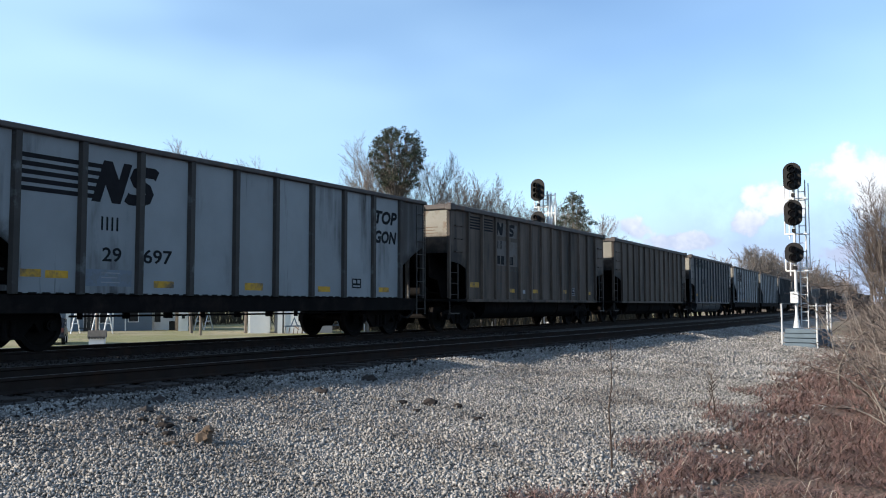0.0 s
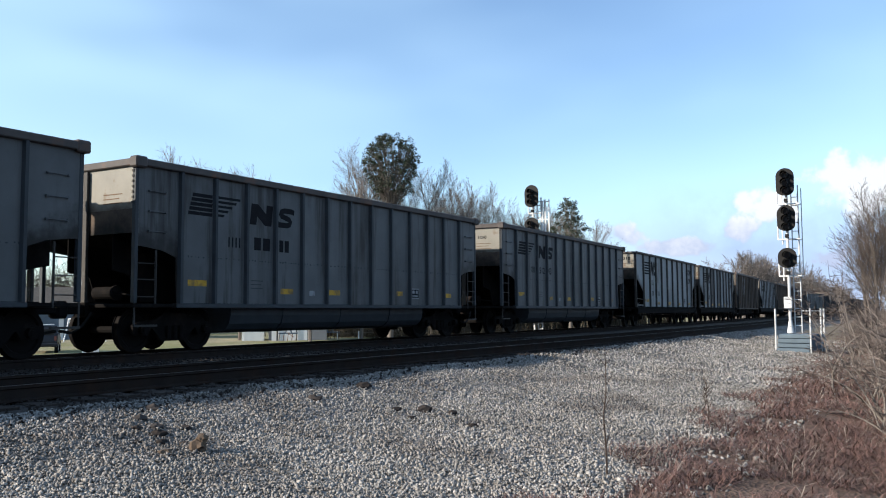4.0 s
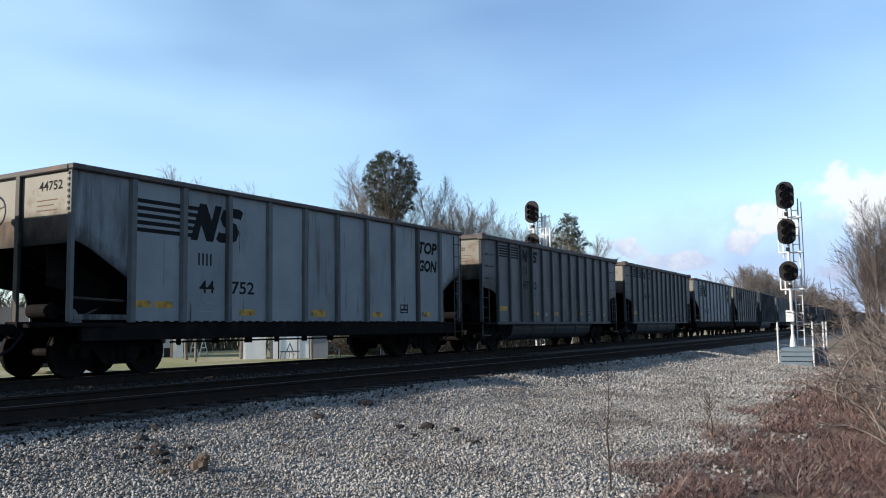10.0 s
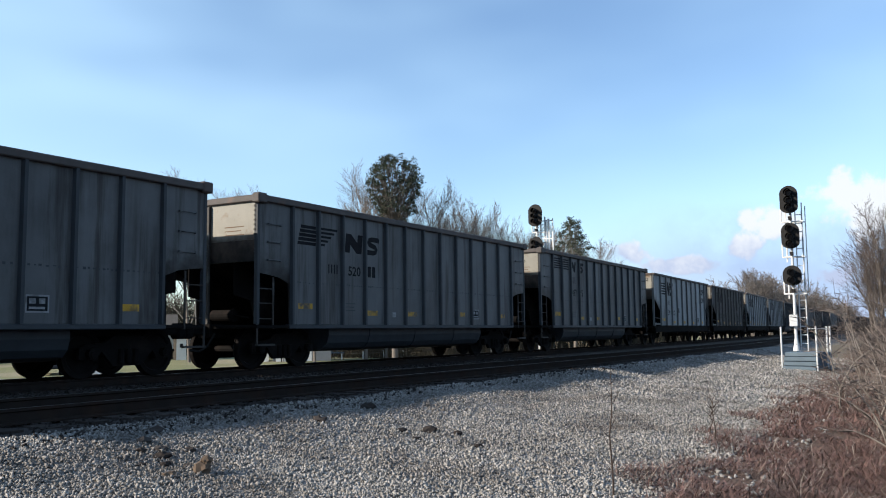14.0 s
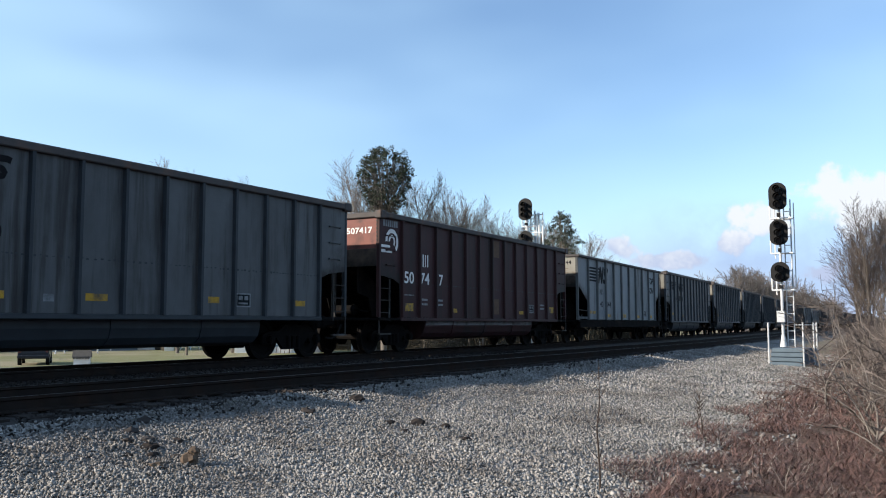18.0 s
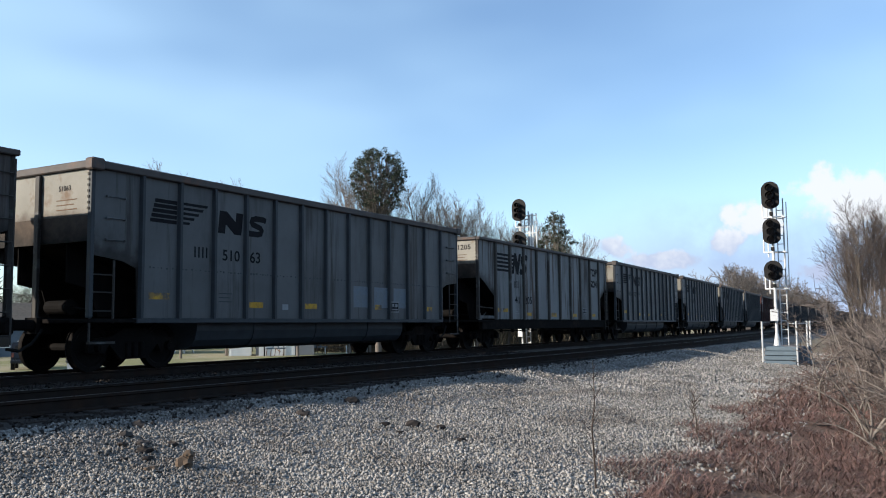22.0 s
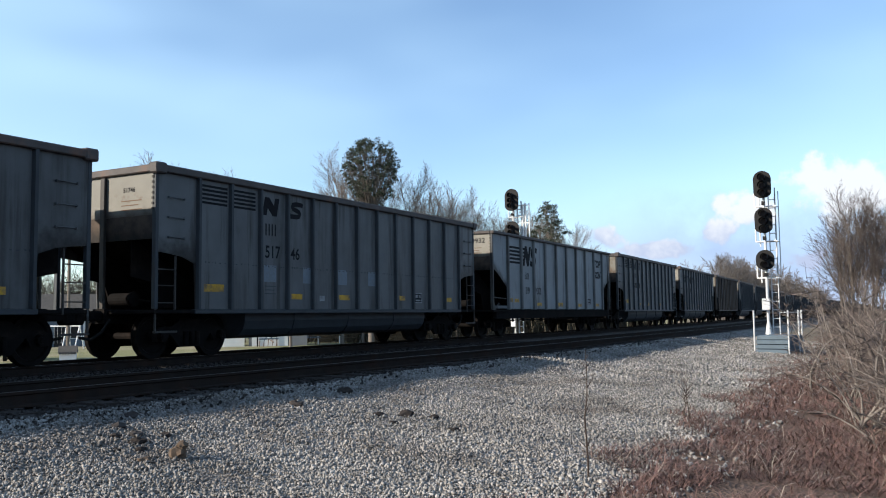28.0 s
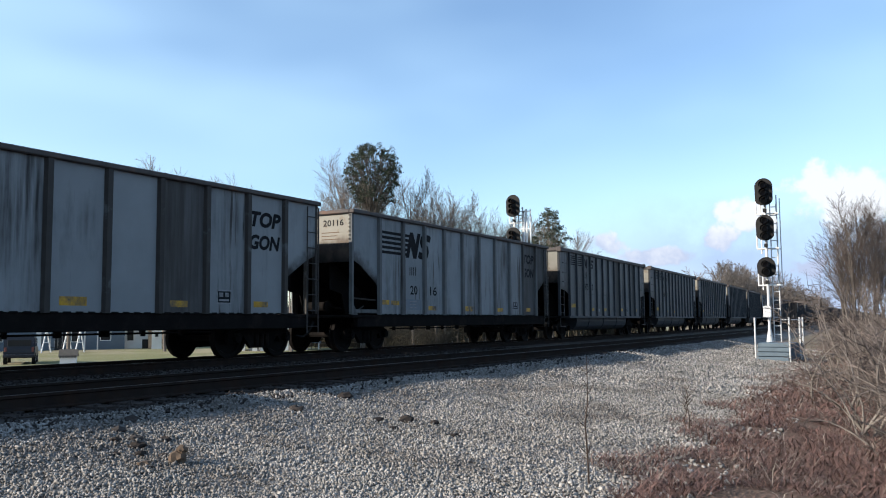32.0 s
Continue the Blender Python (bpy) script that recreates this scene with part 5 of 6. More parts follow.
def clump_mesh(key, spots, size, count, seed, flatten=0.7):
    """Many small leaf blades in loose clumps round the spots."""
    r = np.random.RandomState(seed)
    P = np.array([list(s) for s in spots])
    idx = r.randint(0, len(P), count)
    c = P[idx] + r.normal(0, 1, (count, 3)) * size * np.array([1, 1, flatten])
    d = r.normal(0, 1, (count, 3))
    d[:, 2] = d[:, 2] * 0.6 + 0.35
    d /= np.linalg.norm(d, axis=1)[:, None]
    e = np.cross(d, r.normal(0, 1, (count, 3)))
    e /= np.linalg.norm(e, axis=1)[:, None]
    ln = r.uniform(0.09, 0.19, (count, 1))
    w = ln * 0.22
    V = np.stack([c - e * w, c + e * w, c + d * ln + e * w * 0.5, c + d * ln - e * w * 0.5], 1).reshape(-1, 3)
    Fc = np.arange(count * 4).reshape(-1, 4)
    return mesh_of(key, V.tolist(), Fc.tolist())


def pine(name, x, y, z, high, crown_from, radius, seed, count, label, limbs=34, fork=0.45, ragged=0.0):
    """A broad pine: stems fan out from the fork to a dome of needle clumps, open below."""
    rnd = random.Random(seed)
    t = tagged(empty(name, pose(x, y, z)), label, "tree")
    vs, fs = [], []
    f0 = high * fork
    limb(vs, fs, [Vector((rnd.gauss(0, 0.03) * i, rnd.gauss(0, 0.03) * i, f0 * i / 4 - 0.2 * (i == 0))) for i in range(5)], high * 0.016, high * 0.012, 8)
    part("trunk", mesh_of("pine_trunk", vs, fs, True), M_BARK, t)
    vs, fs, spots = [], [], []
    mid = high * crown_from
    tall = high - mid
    for i in range(limbs):
        a = 2.399963 * i + rnd.uniform(-0.3, 0.3)
        u = -1.0 + 2.0 * (i + rnd.random()) / limbs
        wide = math.sqrt(max(0.03, 1 - u * u)) if u > 0 else math.sqrt(1 - 0.5 * u * u)
        rr = radius * wide * rnd.uniform((0.90 if u > -0.3 else 0.65) - ragged, 1.03 + ragged * 0.5)
        tip = Vector((rr * math.cos(a), rr * math.sin(a), mid + tall * u * (1.0 if u > 0 else 1.15) * rnd.uniform(0.93, 1.0)))
        root = Vector((0, 0, f0 * rnd.uniform(0.86, 1.0)))
        p = [root]
        for s in range(1, 6):
            q = root.lerp(tip, s / 5) + Vector((tip.x, tip.y, 0)) * (-0.20 * math.sin(math.pi * s / 5))
            p.append(q + Vector((rnd.gauss(0, 0.06), rnd.gauss(0, 0.06), rnd.gauss(0, 0.05))) * (s < 5))
        limb(vs, fs, p, 0.05 if i % 4 else 0.085, 0.012, 5)
        for _ in range(10 if u > 0.30 else 8 if u > -0.25 else 6):
            s = rnd.choice((4, 5, 5, 5))
            q = p[s] + Vector((rnd.gauss(0, 0.22), rnd.gauss(0, 0.22), rnd.gauss(0.0, 0.18)))
            spots.append(q)
            limb(vs, fs, [p[s - 1], p[s - 1].lerp(q, 0.5) + Vector((0, 0, 0.05)), q], 0.02, 0.008, 3)
    part("branch_work", mesh_of("pine_limbs", vs, fs, True), M_BARK, t)
    part("crown", clump_mesh("pine_crown", spots, 0.12, count, seed), M_NEEDLE, t, "dome of dark needle clumps")
    return t


pine("pine_tree", -43.3, 66.4, -1.75, 18.75, 0.866, 2.45, 5, 12500, "tall rounded dark green pine above the train", limbs=84, fork=0.60)
pine("evergreen_tree", -27.4, 70.2, -1.55, 12.0, 0.64, 1.5, 9, 8000, "dark green evergreen beside the far signal", limbs=60, fork=0.3, ragged=0.18)

WOODS = "leafless grey-brown tree in winter behind the train"
for x, y, h, v, a in ((-47.6, 68.0, 18.4, 0, 20), (-46.6, 70.0, 17.4, 1, 80), (-42.0, 71.5, 16.6, 1, 80), (-43.6, 79.0, 15.4, 3, 10), (-42.0, 78.0, 15.2, 0, 200), (-45.2, 82.0, 15.0, 1, 300), (-40.2, 80.4, 13.9, 2, 40), (-38.2, 83.5, 13.2, 3, 100),
                      (-36.5, 86.0, 13.2, 0, 170), (-36.6, 89.0, 11.8, 1, 230), (-42.3, 101.0, 16.4, 2, 60), (-48.8, 69.5, 17.2, 2, 140), (-45.4, 71.8, 17.0, 3, 265), (-41.0, 74.5, 16.0, 2, 15), (-41.6, 80.0, 15.6, 1, 95), (-39.4, 82.0, 14.6, 0, 35), (-37.4, 84.8, 13.6, 2, 250), (-35.6, 87.0, 12.6, 3, 320),
                      (-34.4, 88.5, 12.2, 0, 65), (-33.0, 90.5, 12.4, 1, 185), (-60.0, 57.6, 17.2, 1, 30), (-56.0, 60.4, 16.2, 3, 75), (-58.6, 64.0, 16.8, 2, 175),
                      (-63.0, 193.0, 18.0, 2, 10), (-45.0, 172.0, 12.6, 0, 50)):
    bare_tree(x, y, ground_z(x, y) - 0.05, h, v, a, WOODS)


def snag(x, y, high, seed):
    """A thin dead stem with a few bare arms."""
    rnd = random.Random(seed)
    z = ground_z(x, y)
    t = tagged(empty("dead_snag", pose(x, y, z - 0.05)), "thin dead snag with few bare branches", "tree")
    for dx, f in ((0.0, 1.0), (-0.55, 0.97)):
        vs, fs = [], []
        p = [Vector((dx * i / 6 + rnd.gauss(0, 0.04), rnd.gauss(0, 0.04), high * f * i / 6)) for i in range(7)]
        limb(vs, fs, p, 0.08, 0.02, 6)
        part("trunk", mesh_of("snag_stem", vs, fs, True), M_BARK, t)
        for k in range(5):
            q = p[4].lerp(p[6], rnd.random())
            e = q + Vector((rnd.gauss(0, 0.3), rnd.gauss(0, 0.3), rnd.uniform(0.3, 0.7)))
            vs, fs = [], []
            limb(vs, fs, [q, q.lerp(e, 0.5) + Vector((0.05, 0, -0.05)), e], 0.022, 0.008, 4)
            part("branch", mesh_of("snag_arm", vs, fs), M_BARK, t)


snag(-37.4, 47.3, 10.6, 3)
rw = random.Random(4)
for i in range(66):      # the far wood on the outside of the bend
    f = i / 65
    y = 190 + 165 * f + rw.uniform(-8, 8)
    x = -37.0 + 8.5 * f + rw.uniform(-3.5, 3.0)
    h = 15.4 - 6.6 * max(0.0, f - 0.2) * rw.uniform(0.9, 1.1)
    bare_tree(x, y, ground_z(x, y) - 0.05, h * rw.uniform(0.84, 1.05), i, rw.uniform(0, 360), "leafless tree in the far wood along the line")


def thicket(name, label, x0, x1, y0, y1, count, high, seed, mat, rad=0.012, slope=0.0, arch=0.0):
    """A tangle of thin shoots that nobody could count; the strip may follow a slope, the shoots may arch over."""
    rnd = random.Random(seed)
    vs, fs = [], []
    for _ in range(count):
        y = rnd.uniform(y0, y1)
        x = rnd.uniform(x0, x1) + slope * y
        h = high * rnd.uniform(0.35, 1.1)
        a = Vector((x, y, ground_z(x, y) - 0.05))
        lean = Vector((rnd.gauss(0, 0.25), rnd.gauss(0, 0.25), 1)) * h
        out = Vector((rnd.gauss(-0.15, 0.6), rnd.gauss(0, 0.6), -0.25)) * h * arch
        b = a + lean * 0.45 + Vector((rnd.gauss(0, 0.06), rnd.gauss(0, 0.06), 0)) * h
        m = a + lean * 0.75 + out * 0.35 + Vector((rnd.gauss(0, 0.08), rnd.gauss(0, 0.08), 0)) * h
        c = a + lean + out + Vector((rnd.gauss(0, 0.14), rnd.gauss(0, 0.14), 0)) * h
        limb(vs, fs, [a, b, m, c], rad, rad * 0.3, 3)
        for _ in range(4):
            e = b.lerp(m, rnd.random()) + Vector((rnd.gauss(0, 0.27), rnd.gauss(0, 0.27), rnd.uniform(0.05, 0.35))) * h
            limb(vs, fs, [b.lerp(m, rnd.random()), e], rad * 0.6, rad * 0.25, 3)
    return tagged(part(name, mesh_of(name, vs, fs), mat), label, "brush", kind="stuff")


thicket("far_brush", "brown leafless brush behind the houses and field", -100, -84, 30, 100, 1700, 8.5, 3, M_BRUSH, 0.07)
thicket("far_brush", "brown leafless brush along the far field edge", -66, -28, 78, 120, 2600, 6.0, 5, M_BRUSH, 0.06)
thicket("far_brush", "low brown hedge of brush beyond the lawn", -62, -40, 70, 78, 1500, 2.0, 6, M_BRUSH, 0.035)
thicket("far_brush", "brown leafless undergrowth below the far wood", -46, -26, 185, 345, 1700, 5.0, 8, M_TWIG, 0.05)


def shrub(x, y, high, stems, seed, spread, label="tangled leafless shrub with pale arching stems", tw=3, lean=(0, 0), rad=0.016):
    """A many-stemmed bare shrub."""
    rnd = random.Random(seed)
    t = tagged(empty("bare_shrub", pose(x, y, ground_z(x, y) - 0.04)), label, "shrub", "bare shrubs on the bank")
    sv, sf, wv, wf = [], [], [], []
    for _ in range(stems):
        a = rnd.uniform(0, 2 * math.pi)
        d = Vector((math.cos(a) * spread + lean[0], math.sin(a) * spread + lean[1], 1)).normalized()
        h = high * rnd.uniform(0.55, 1.1)
        p = [Vector((rnd.gauss(0, 0.12), rnd.gauss(0, 0.12), 0))]
        for s in range(6):
            d = (d + Vector((rnd.gauss(0, 0.20) + 0.06 * d.x, rnd.gauss(0, 0.20) + 0.06 * d.y, rnd.gauss(-0.03, 0.14)))).normalized()
            p.append(p[-1] + d * h / 6)
        limb(sv, sf, p, rad * rnd.uniform(0.6, 1.2), rad * 0.25, 5)
        for _ in range(tw * 3):
            i = rnd.randint(1, 5)
            q = p[i].lerp(p[i + 1], rnd.random())
            e = (p[i + 1] - p[i]).normalized() + Vector((rnd.gauss(0, 0.6), rnd.gauss(0, 0.6), rnd.gauss(0.1, 0.4)))
            e.normalize()
            ln = h * rnd.uniform(0.12, 0.35)
            m = q + e * ln * 0.5 + Vector((rnd.gauss(0, 0.03), rnd.gauss(0, 0.03), 0))
            n = q + e * ln + Vector((rnd.gauss(0, 0.05), rnd.gauss(0, 0.05), 0.03))
            limb(wv, wf, [q, m, n], rad * 0.35, rad * 0.12, 3)
            for _ in range(tw):
                g = m + Vector((rnd.gauss(0, 1), rnd.gauss(0, 1), rnd.gauss(0.3, 0.7))).normalized() * ln * 0.4
                limb(wv, wf, [m, g], rad * 0.2, rad * 0.1, 3)
    part("stem_clump", mesh_of("shrub_stems", sv, sf, True), M_STEM, t)
    tagged(part("twig_work", mesh_of("shrub_twigs", wv, wf), M_BANK, t), kind="stuff")
    return t


for x, y, h, n, s, sp, rad in ((-0.55, 13.2, 1.7, 5, 14, 0.40, 0.026), (-1.5, 22.5, 2.3, 7, 3, 0.5, 0.022), (-0.85, 16.6, 1.9, 5, 4, 0.40, 0.022), (0.0, 11.2, 1.3, 4, 5, 0.45, 0.020), (-0.2, 14.8, 2.0, 5, 6, 0.45, 0.024),
                               (-1.9, 26.5, 2.5, 8, 7, 0.5, 0.022), (-0.9, 20.0, 2.4, 7, 9, 0.5, 0.024), (0.3, 17.0, 2.4, 7, 10, 0.5, 0.024), (-0.3, 24.0, 2.8, 8, 11, 0.45, 0.024), (-1.2, 29.0, 3.0, 8, 12, 0.4, 0.022), (0.4, 12.5, 1.9, 6, 15, 0.6, 0.022)):
    shrub(x, y, h, n, s, sp, tw=4, lean=(-0.04, 0.0), rad=rad)


def forked_shrub(x, y, arms, seed, rad):
    """A forked bare shrub: each arm leaves at a height, with a lean, a bend and a length; twigs sprout along it."""
    rnd = random.Random(seed)
    t = tagged(empty("bare_shrub", pose(x, y, ground_z(x, y) - 0.05)), "forked pale-barked bare shrub at the foot of the bank", "shrub", "bare shrubs on the bank")
    wv, wf = [], []
    for z0, x0, lean, bend, length, r in arms:
        vs, fs = [], []
        p = [Vector((x0, 0, z0))]
        for i in range(9):
            a = lean + bend * i / 8 + rnd.gauss(0, 0.10)
            p.append(p[-1] + Vector((math.sin(a), rnd.gauss(0, 0.14), math.cos(a))) * length / 9)
        limb(vs, fs, p, rad * r, rad * r * 0.35, 6)
        part("stem", mesh_of("shrub_arm", vs, fs, True), M_STEM, t)
        for _ in range(16):
            i = rnd.randint(2, 8)
            q = p[i].lerp(p[i + 1], rnd.random())
            e = q + Vector((rnd.gauss(0, 1), rnd.gauss(0, 1), rnd.gauss(0.5, 0.6))).normalized() * rnd.uniform(0.15, 0.6)
            m = q.lerp(e, 0.5) + Vector((rnd.gauss(0, 0.03), 0, 0.03))
            limb(wv, wf, [q, m, e], rad * 0.28, rad * 0.10, 3)
            for _ in range(3):
                limb(wv, wf, [m, m + Vector((rnd.gauss(0, 0.15), rnd.gauss(0, 0.15), rnd.uniform(0, 0.2)))], rad * 0.16, rad * 0.08, 3)
    tagged(part("twig_work", mesh_of("shrub_twigs", wv, wf), M_BANK, t), kind="stuff")


forked_shrub(-1.8, 18.4, ((0.0, 0.0, 0.0, -0.05, 0.6, 1.0), (0.5, 0.0, -0.25, -0.55, 1.6, 0.7), (0.35, 0.0, 0.28, 0.7, 1.35, 0.9), (1.2, 0.35, -0.1, -0.3, 0.95, 0.5), (1.4, 0.5, 2.5, 0.4, 1.0, 0.5), (1.5, 0.6, -0.6, -1.0, 1.1, 0.45)), 3, 0.026)
forked_shrub(-0.72, 13.0, ((0.0, 0.0, 0.45, 0.3, 1.7, 1.0), (0.2, 0.1, 0.9, 0.2, 1.5, 0.9), (0.0, 0.05, -0.25, -0.5, 1.5, 0.6), (0.5, 0.3, -0.1, 0.5, 1.2, 0.6)), 8, 0.026)
forked_shrub(-1.25, 20.5, ((0.0, 0.0, 0.1, -0.3, 2.2, 0.9), (0.6, 0.05, 0.5, 0.6, 1.5, 0.7), (0.5, 0.05, -0.5, -0.6, 1.6, 0.6)), 9, 0.028)


thicket("bank_brush", "tangled grey-brown leafless brush on the bank", 0.75, 2.8, 9.0, 17.0, 1300, 1.15, 21, M_BANK, 0.0045, -0.075, 0.6)
thicket("bank_brush", "matted brown twigs and briars up the bank", 0.60, 3.2, 16.0, 27.0, 2000, 1.5, 23, M_BANK, 0.006, -0.078, 0.6)
thicket("bank_brush", "taller leafless brush on the bank beyond", 0.3, 4.0, 26.0, 46.0, 1800, 1.9, 22, M_BANK, 0.007, -0.072, 0.5)

for x, y, h, v, a in ((-1.95, 37.0, 6.3, 0, 0), (-1.35, 38.4, 6.3, 2, 70), (-2.3, 40.5, 5.4, 3, 200), (-0.6, 37.4, 6.4, 1, 130), (-1.7, 37.9, 6.2, 3, 140), (-2.35, 38.2, 5.5, 2, 320)):
    bare_tree(x, y, ground_z(x, y), h, v, a, "leafless grey-brown tree on the bank beside the signal", twigs=M_BANK)
for x, y, h, v, a in ((-1.2, 36.8, 5.0, 1, 40), (-0.7, 36.8, 5.6, 0, 90), (0.0, 37.5, 5.6, 1, 130), (0.9, 38.5, 5.6, 0, 210), (-1.0, 39.2, 5.8, 0, 300)):
    bare_tree(x, y, ground_z(x, y), h, v, a, "young leafless tree rising from the bank brush", "sapling", "saplings on the bank", M_BANK)


def weed(x, y, high, seed):
    """A single dry stalk on the gravel with short side shoots."""
    rnd = random.Random(seed)
    t = tagged(empty("dry_weed", pose(x, y, ground_z(x, y) - 0.03)), "thin dry weed stalk standing in the gravel", "weed", "dry weeds in the gravel")
    vs, fs, wv, wf = [], [], [], []
    p = [Vector((rnd.gauss(0, 0.005) * i, rnd.gauss(0, 0.005) * i, high * i / 6)) for i in range(7)]
    limb(vs, fs, p, 0.011, 0.003, 5)
    for i in range(16):
        f = rnd.uniform(0.25, 0.98)
        q = p[min(5, int(f * 6))].lerp(p[min(6, int(f * 6) + 1)], f * 6 % 1)
        a = rnd.uniform(0, 6.28)
        e = q + Vector((math.cos(a) * 0.6, math.sin(a) * 0.6, 0.7)) * rnd.uniform(0.06, 0.2)
        limb(wv, wf, [q, q.lerp(e, 0.5) + Vector((0, 0, -0.01)), e], 0.0045, 0.0015, 3)
    part("stalk", mesh_of("weed_stalk", vs, fs), M_WEED, t)
    tagged(part("shoot_spray", mesh_of("weed_shoots", wv, wf), M_WEED, t), kind="stuff")


weed(-2.67, 7.7, 1.22, 1)
weed(-2.70, 11.9, 0.62, 2)
weed(-2.85, 12.3, 0.45, 3)


# ---- houses, yard and road beyond the tracks ----
def house(name, x, y, turn, w, d, h, roof_h, wall, label, windows=(), doors=(), ridge_along=True):
    """A plain house: walls, gabled roof, windows and doors on its front, which faces its own -y."""
    e = tagged(empty(name, pose(x, y, ground_z(x, y) - 0.06, 0, 0, turn)), label, "house")
    part("wall", box(bmesh.new(), -w / 2, w / 2, 0, d, 0, h), wall, e)
    for i in range(int(h / 0.22)):
        part("siding_board", box(bmesh.new(), -w / 2 - 0.012, w / 2 + 0.012, -0.02, 0.0, i * 0.22 + 0.02, i * 0.22 + 0.205), wall, e) if name == "house" and i < 14 else None
    bm = bmesh.new()
    o = 0.35
    prism(bm, [(-o, h - 0.1), (d / 2, h + roof_h), (d + o, h - 0.1), (d + o, h + 0.08), (d / 2, h + roof_h + 0.18), (-o, h + 0.08)], 'x', -w / 2 - o, w / 2 + o)
    part("roof", bm, M_ROOF, e)
    for wx, wz, ww, wh in windows:
        win = part("window", box(bmesh.new(), wx - ww / 2 - 0.07, wx + ww / 2 + 0.07, -0.06, -0.021, wz - 0.07, wz + wh + 0.07), M_WALLW, e)
        part("pane", box(bmesh.new(), wx - ww / 2, wx + ww / 2, -0.068, -0.062, wz, wz + wh), M_GLASS, win)
    for dx, dw, dh, mat in doors:
        part("door", box(bmesh.new(), dx - dw / 2, dx + dw / 2, -0.07, -0.022, 0.02, dh, 0.01), mat, e)
    return e


house("house", -74.7, 56.6, 52, 14.0, 8.0, 3.0, 2.2, M_WALLB, "long blue-grey sided house with white trim", ((-4.6, 1.0, 1.0, 1.3), (2.4, 0.9, 0.7, 1.4), (5.2, 1.0, 0.9, 1.3)), ((-0.9, 0.45, 2.2, M_WALLW), (3.25, 0.16, 2.7, M_WALLW), (4.45, 0.12, 2.7, M_WALLW), (1.0, 0.95, 2.05, M_GLASS)))
house("white_house", -70.3, 63.5, 48, 2.6, 6.0, 3.0, 1.6, M_WALLW, "white house with small dark windows", ((-0.55, 0.9, 0.6, 1.0), (0.5, 1.5, 0.5, 0.8)), ((0.9, 0.6, 1.0, M_GLASS),))
house("shed", -67.3, 63.1, 47, 1.1, 2.0, 2.6, 0.6, M_POLE, "brown board shed beside the white house", (), ())
house("shed", -66.4, 62.6, 47, 0.95, 2.0, 2.4, 0.6, M_WALLW, "narrow white garden shed", ((0, 1.3, 0.3, 0.4),), ())
house("garage", -54.0, 60.0, 42, 2.0, 5.0, 2.8, 1.0, M_WALLW, "small white garage with a closed door", (), ((0.0, 1.7, 2.3, M_WALLW),))
house("garage", -51.1, 61.6, 40, 3.2, 5.0, 2.9, 1.0, M_WALLW, "white garage with a dark door frame", (), ((-1.1, 0.12, 2.4, M_INK), (0.62, 0.08, 2.4, M_INK)))
house("shed", -49.2, 63.2, 38, 1.7, 3.5, 2.5, 0.6, M_WALLG, "low grey shed behind the garages", (), ())
house("shed", -52.8, 61.4, 41, 0.9, 2.0, 2.6, 0.5, M_WALLG, "grey lean-to between the white garages", (), ())


def swing_set(x, y, turn):
    e = tagged(empty("swing_set", pose(x, y, ground_z(x, y) - 0.03, 0, 0, turn)), "white metal swing set on the lawn", "swing set")
    for sx in (-1.6, 0.4, 1.6):
        for sy in (-0.8, 0.8):
            part("leg", tube(bmesh.new(), (sx, sy, 0), (sx, 0, 2.1), 0.055, n=6), M_WHITEPIPE, e)
        part("brace", tube(bmesh.new(), (sx, -0.45, 0.95), (sx, 0.45, 0.95), 0.045, n=6), M_WHITEPIPE, e)
    part("top_bar", tube(bmesh.new(), (-1.7, 0, 2.1), (1.7, 0, 2.1), 0.055, n=6), M_WHITEPIPE, e)
    for sx in (-1.0, -0.3):
        part("swing_seat", box(bmesh.new(), sx - 0.22, sx + 0.22, -0.1, 0.1, 0.5, 0.54), M_INK, e)
        for q in (-0.2, 0.2):
            part("chain", tube(bmesh.new(), (sx + q, 0, 0.54), (sx + q, 0, 2.1), 0.012, n=4), M_SILVER, e)


swing_set(-67.2, 52.4, 22)
swing_set(-68.5, 66.3, 10)


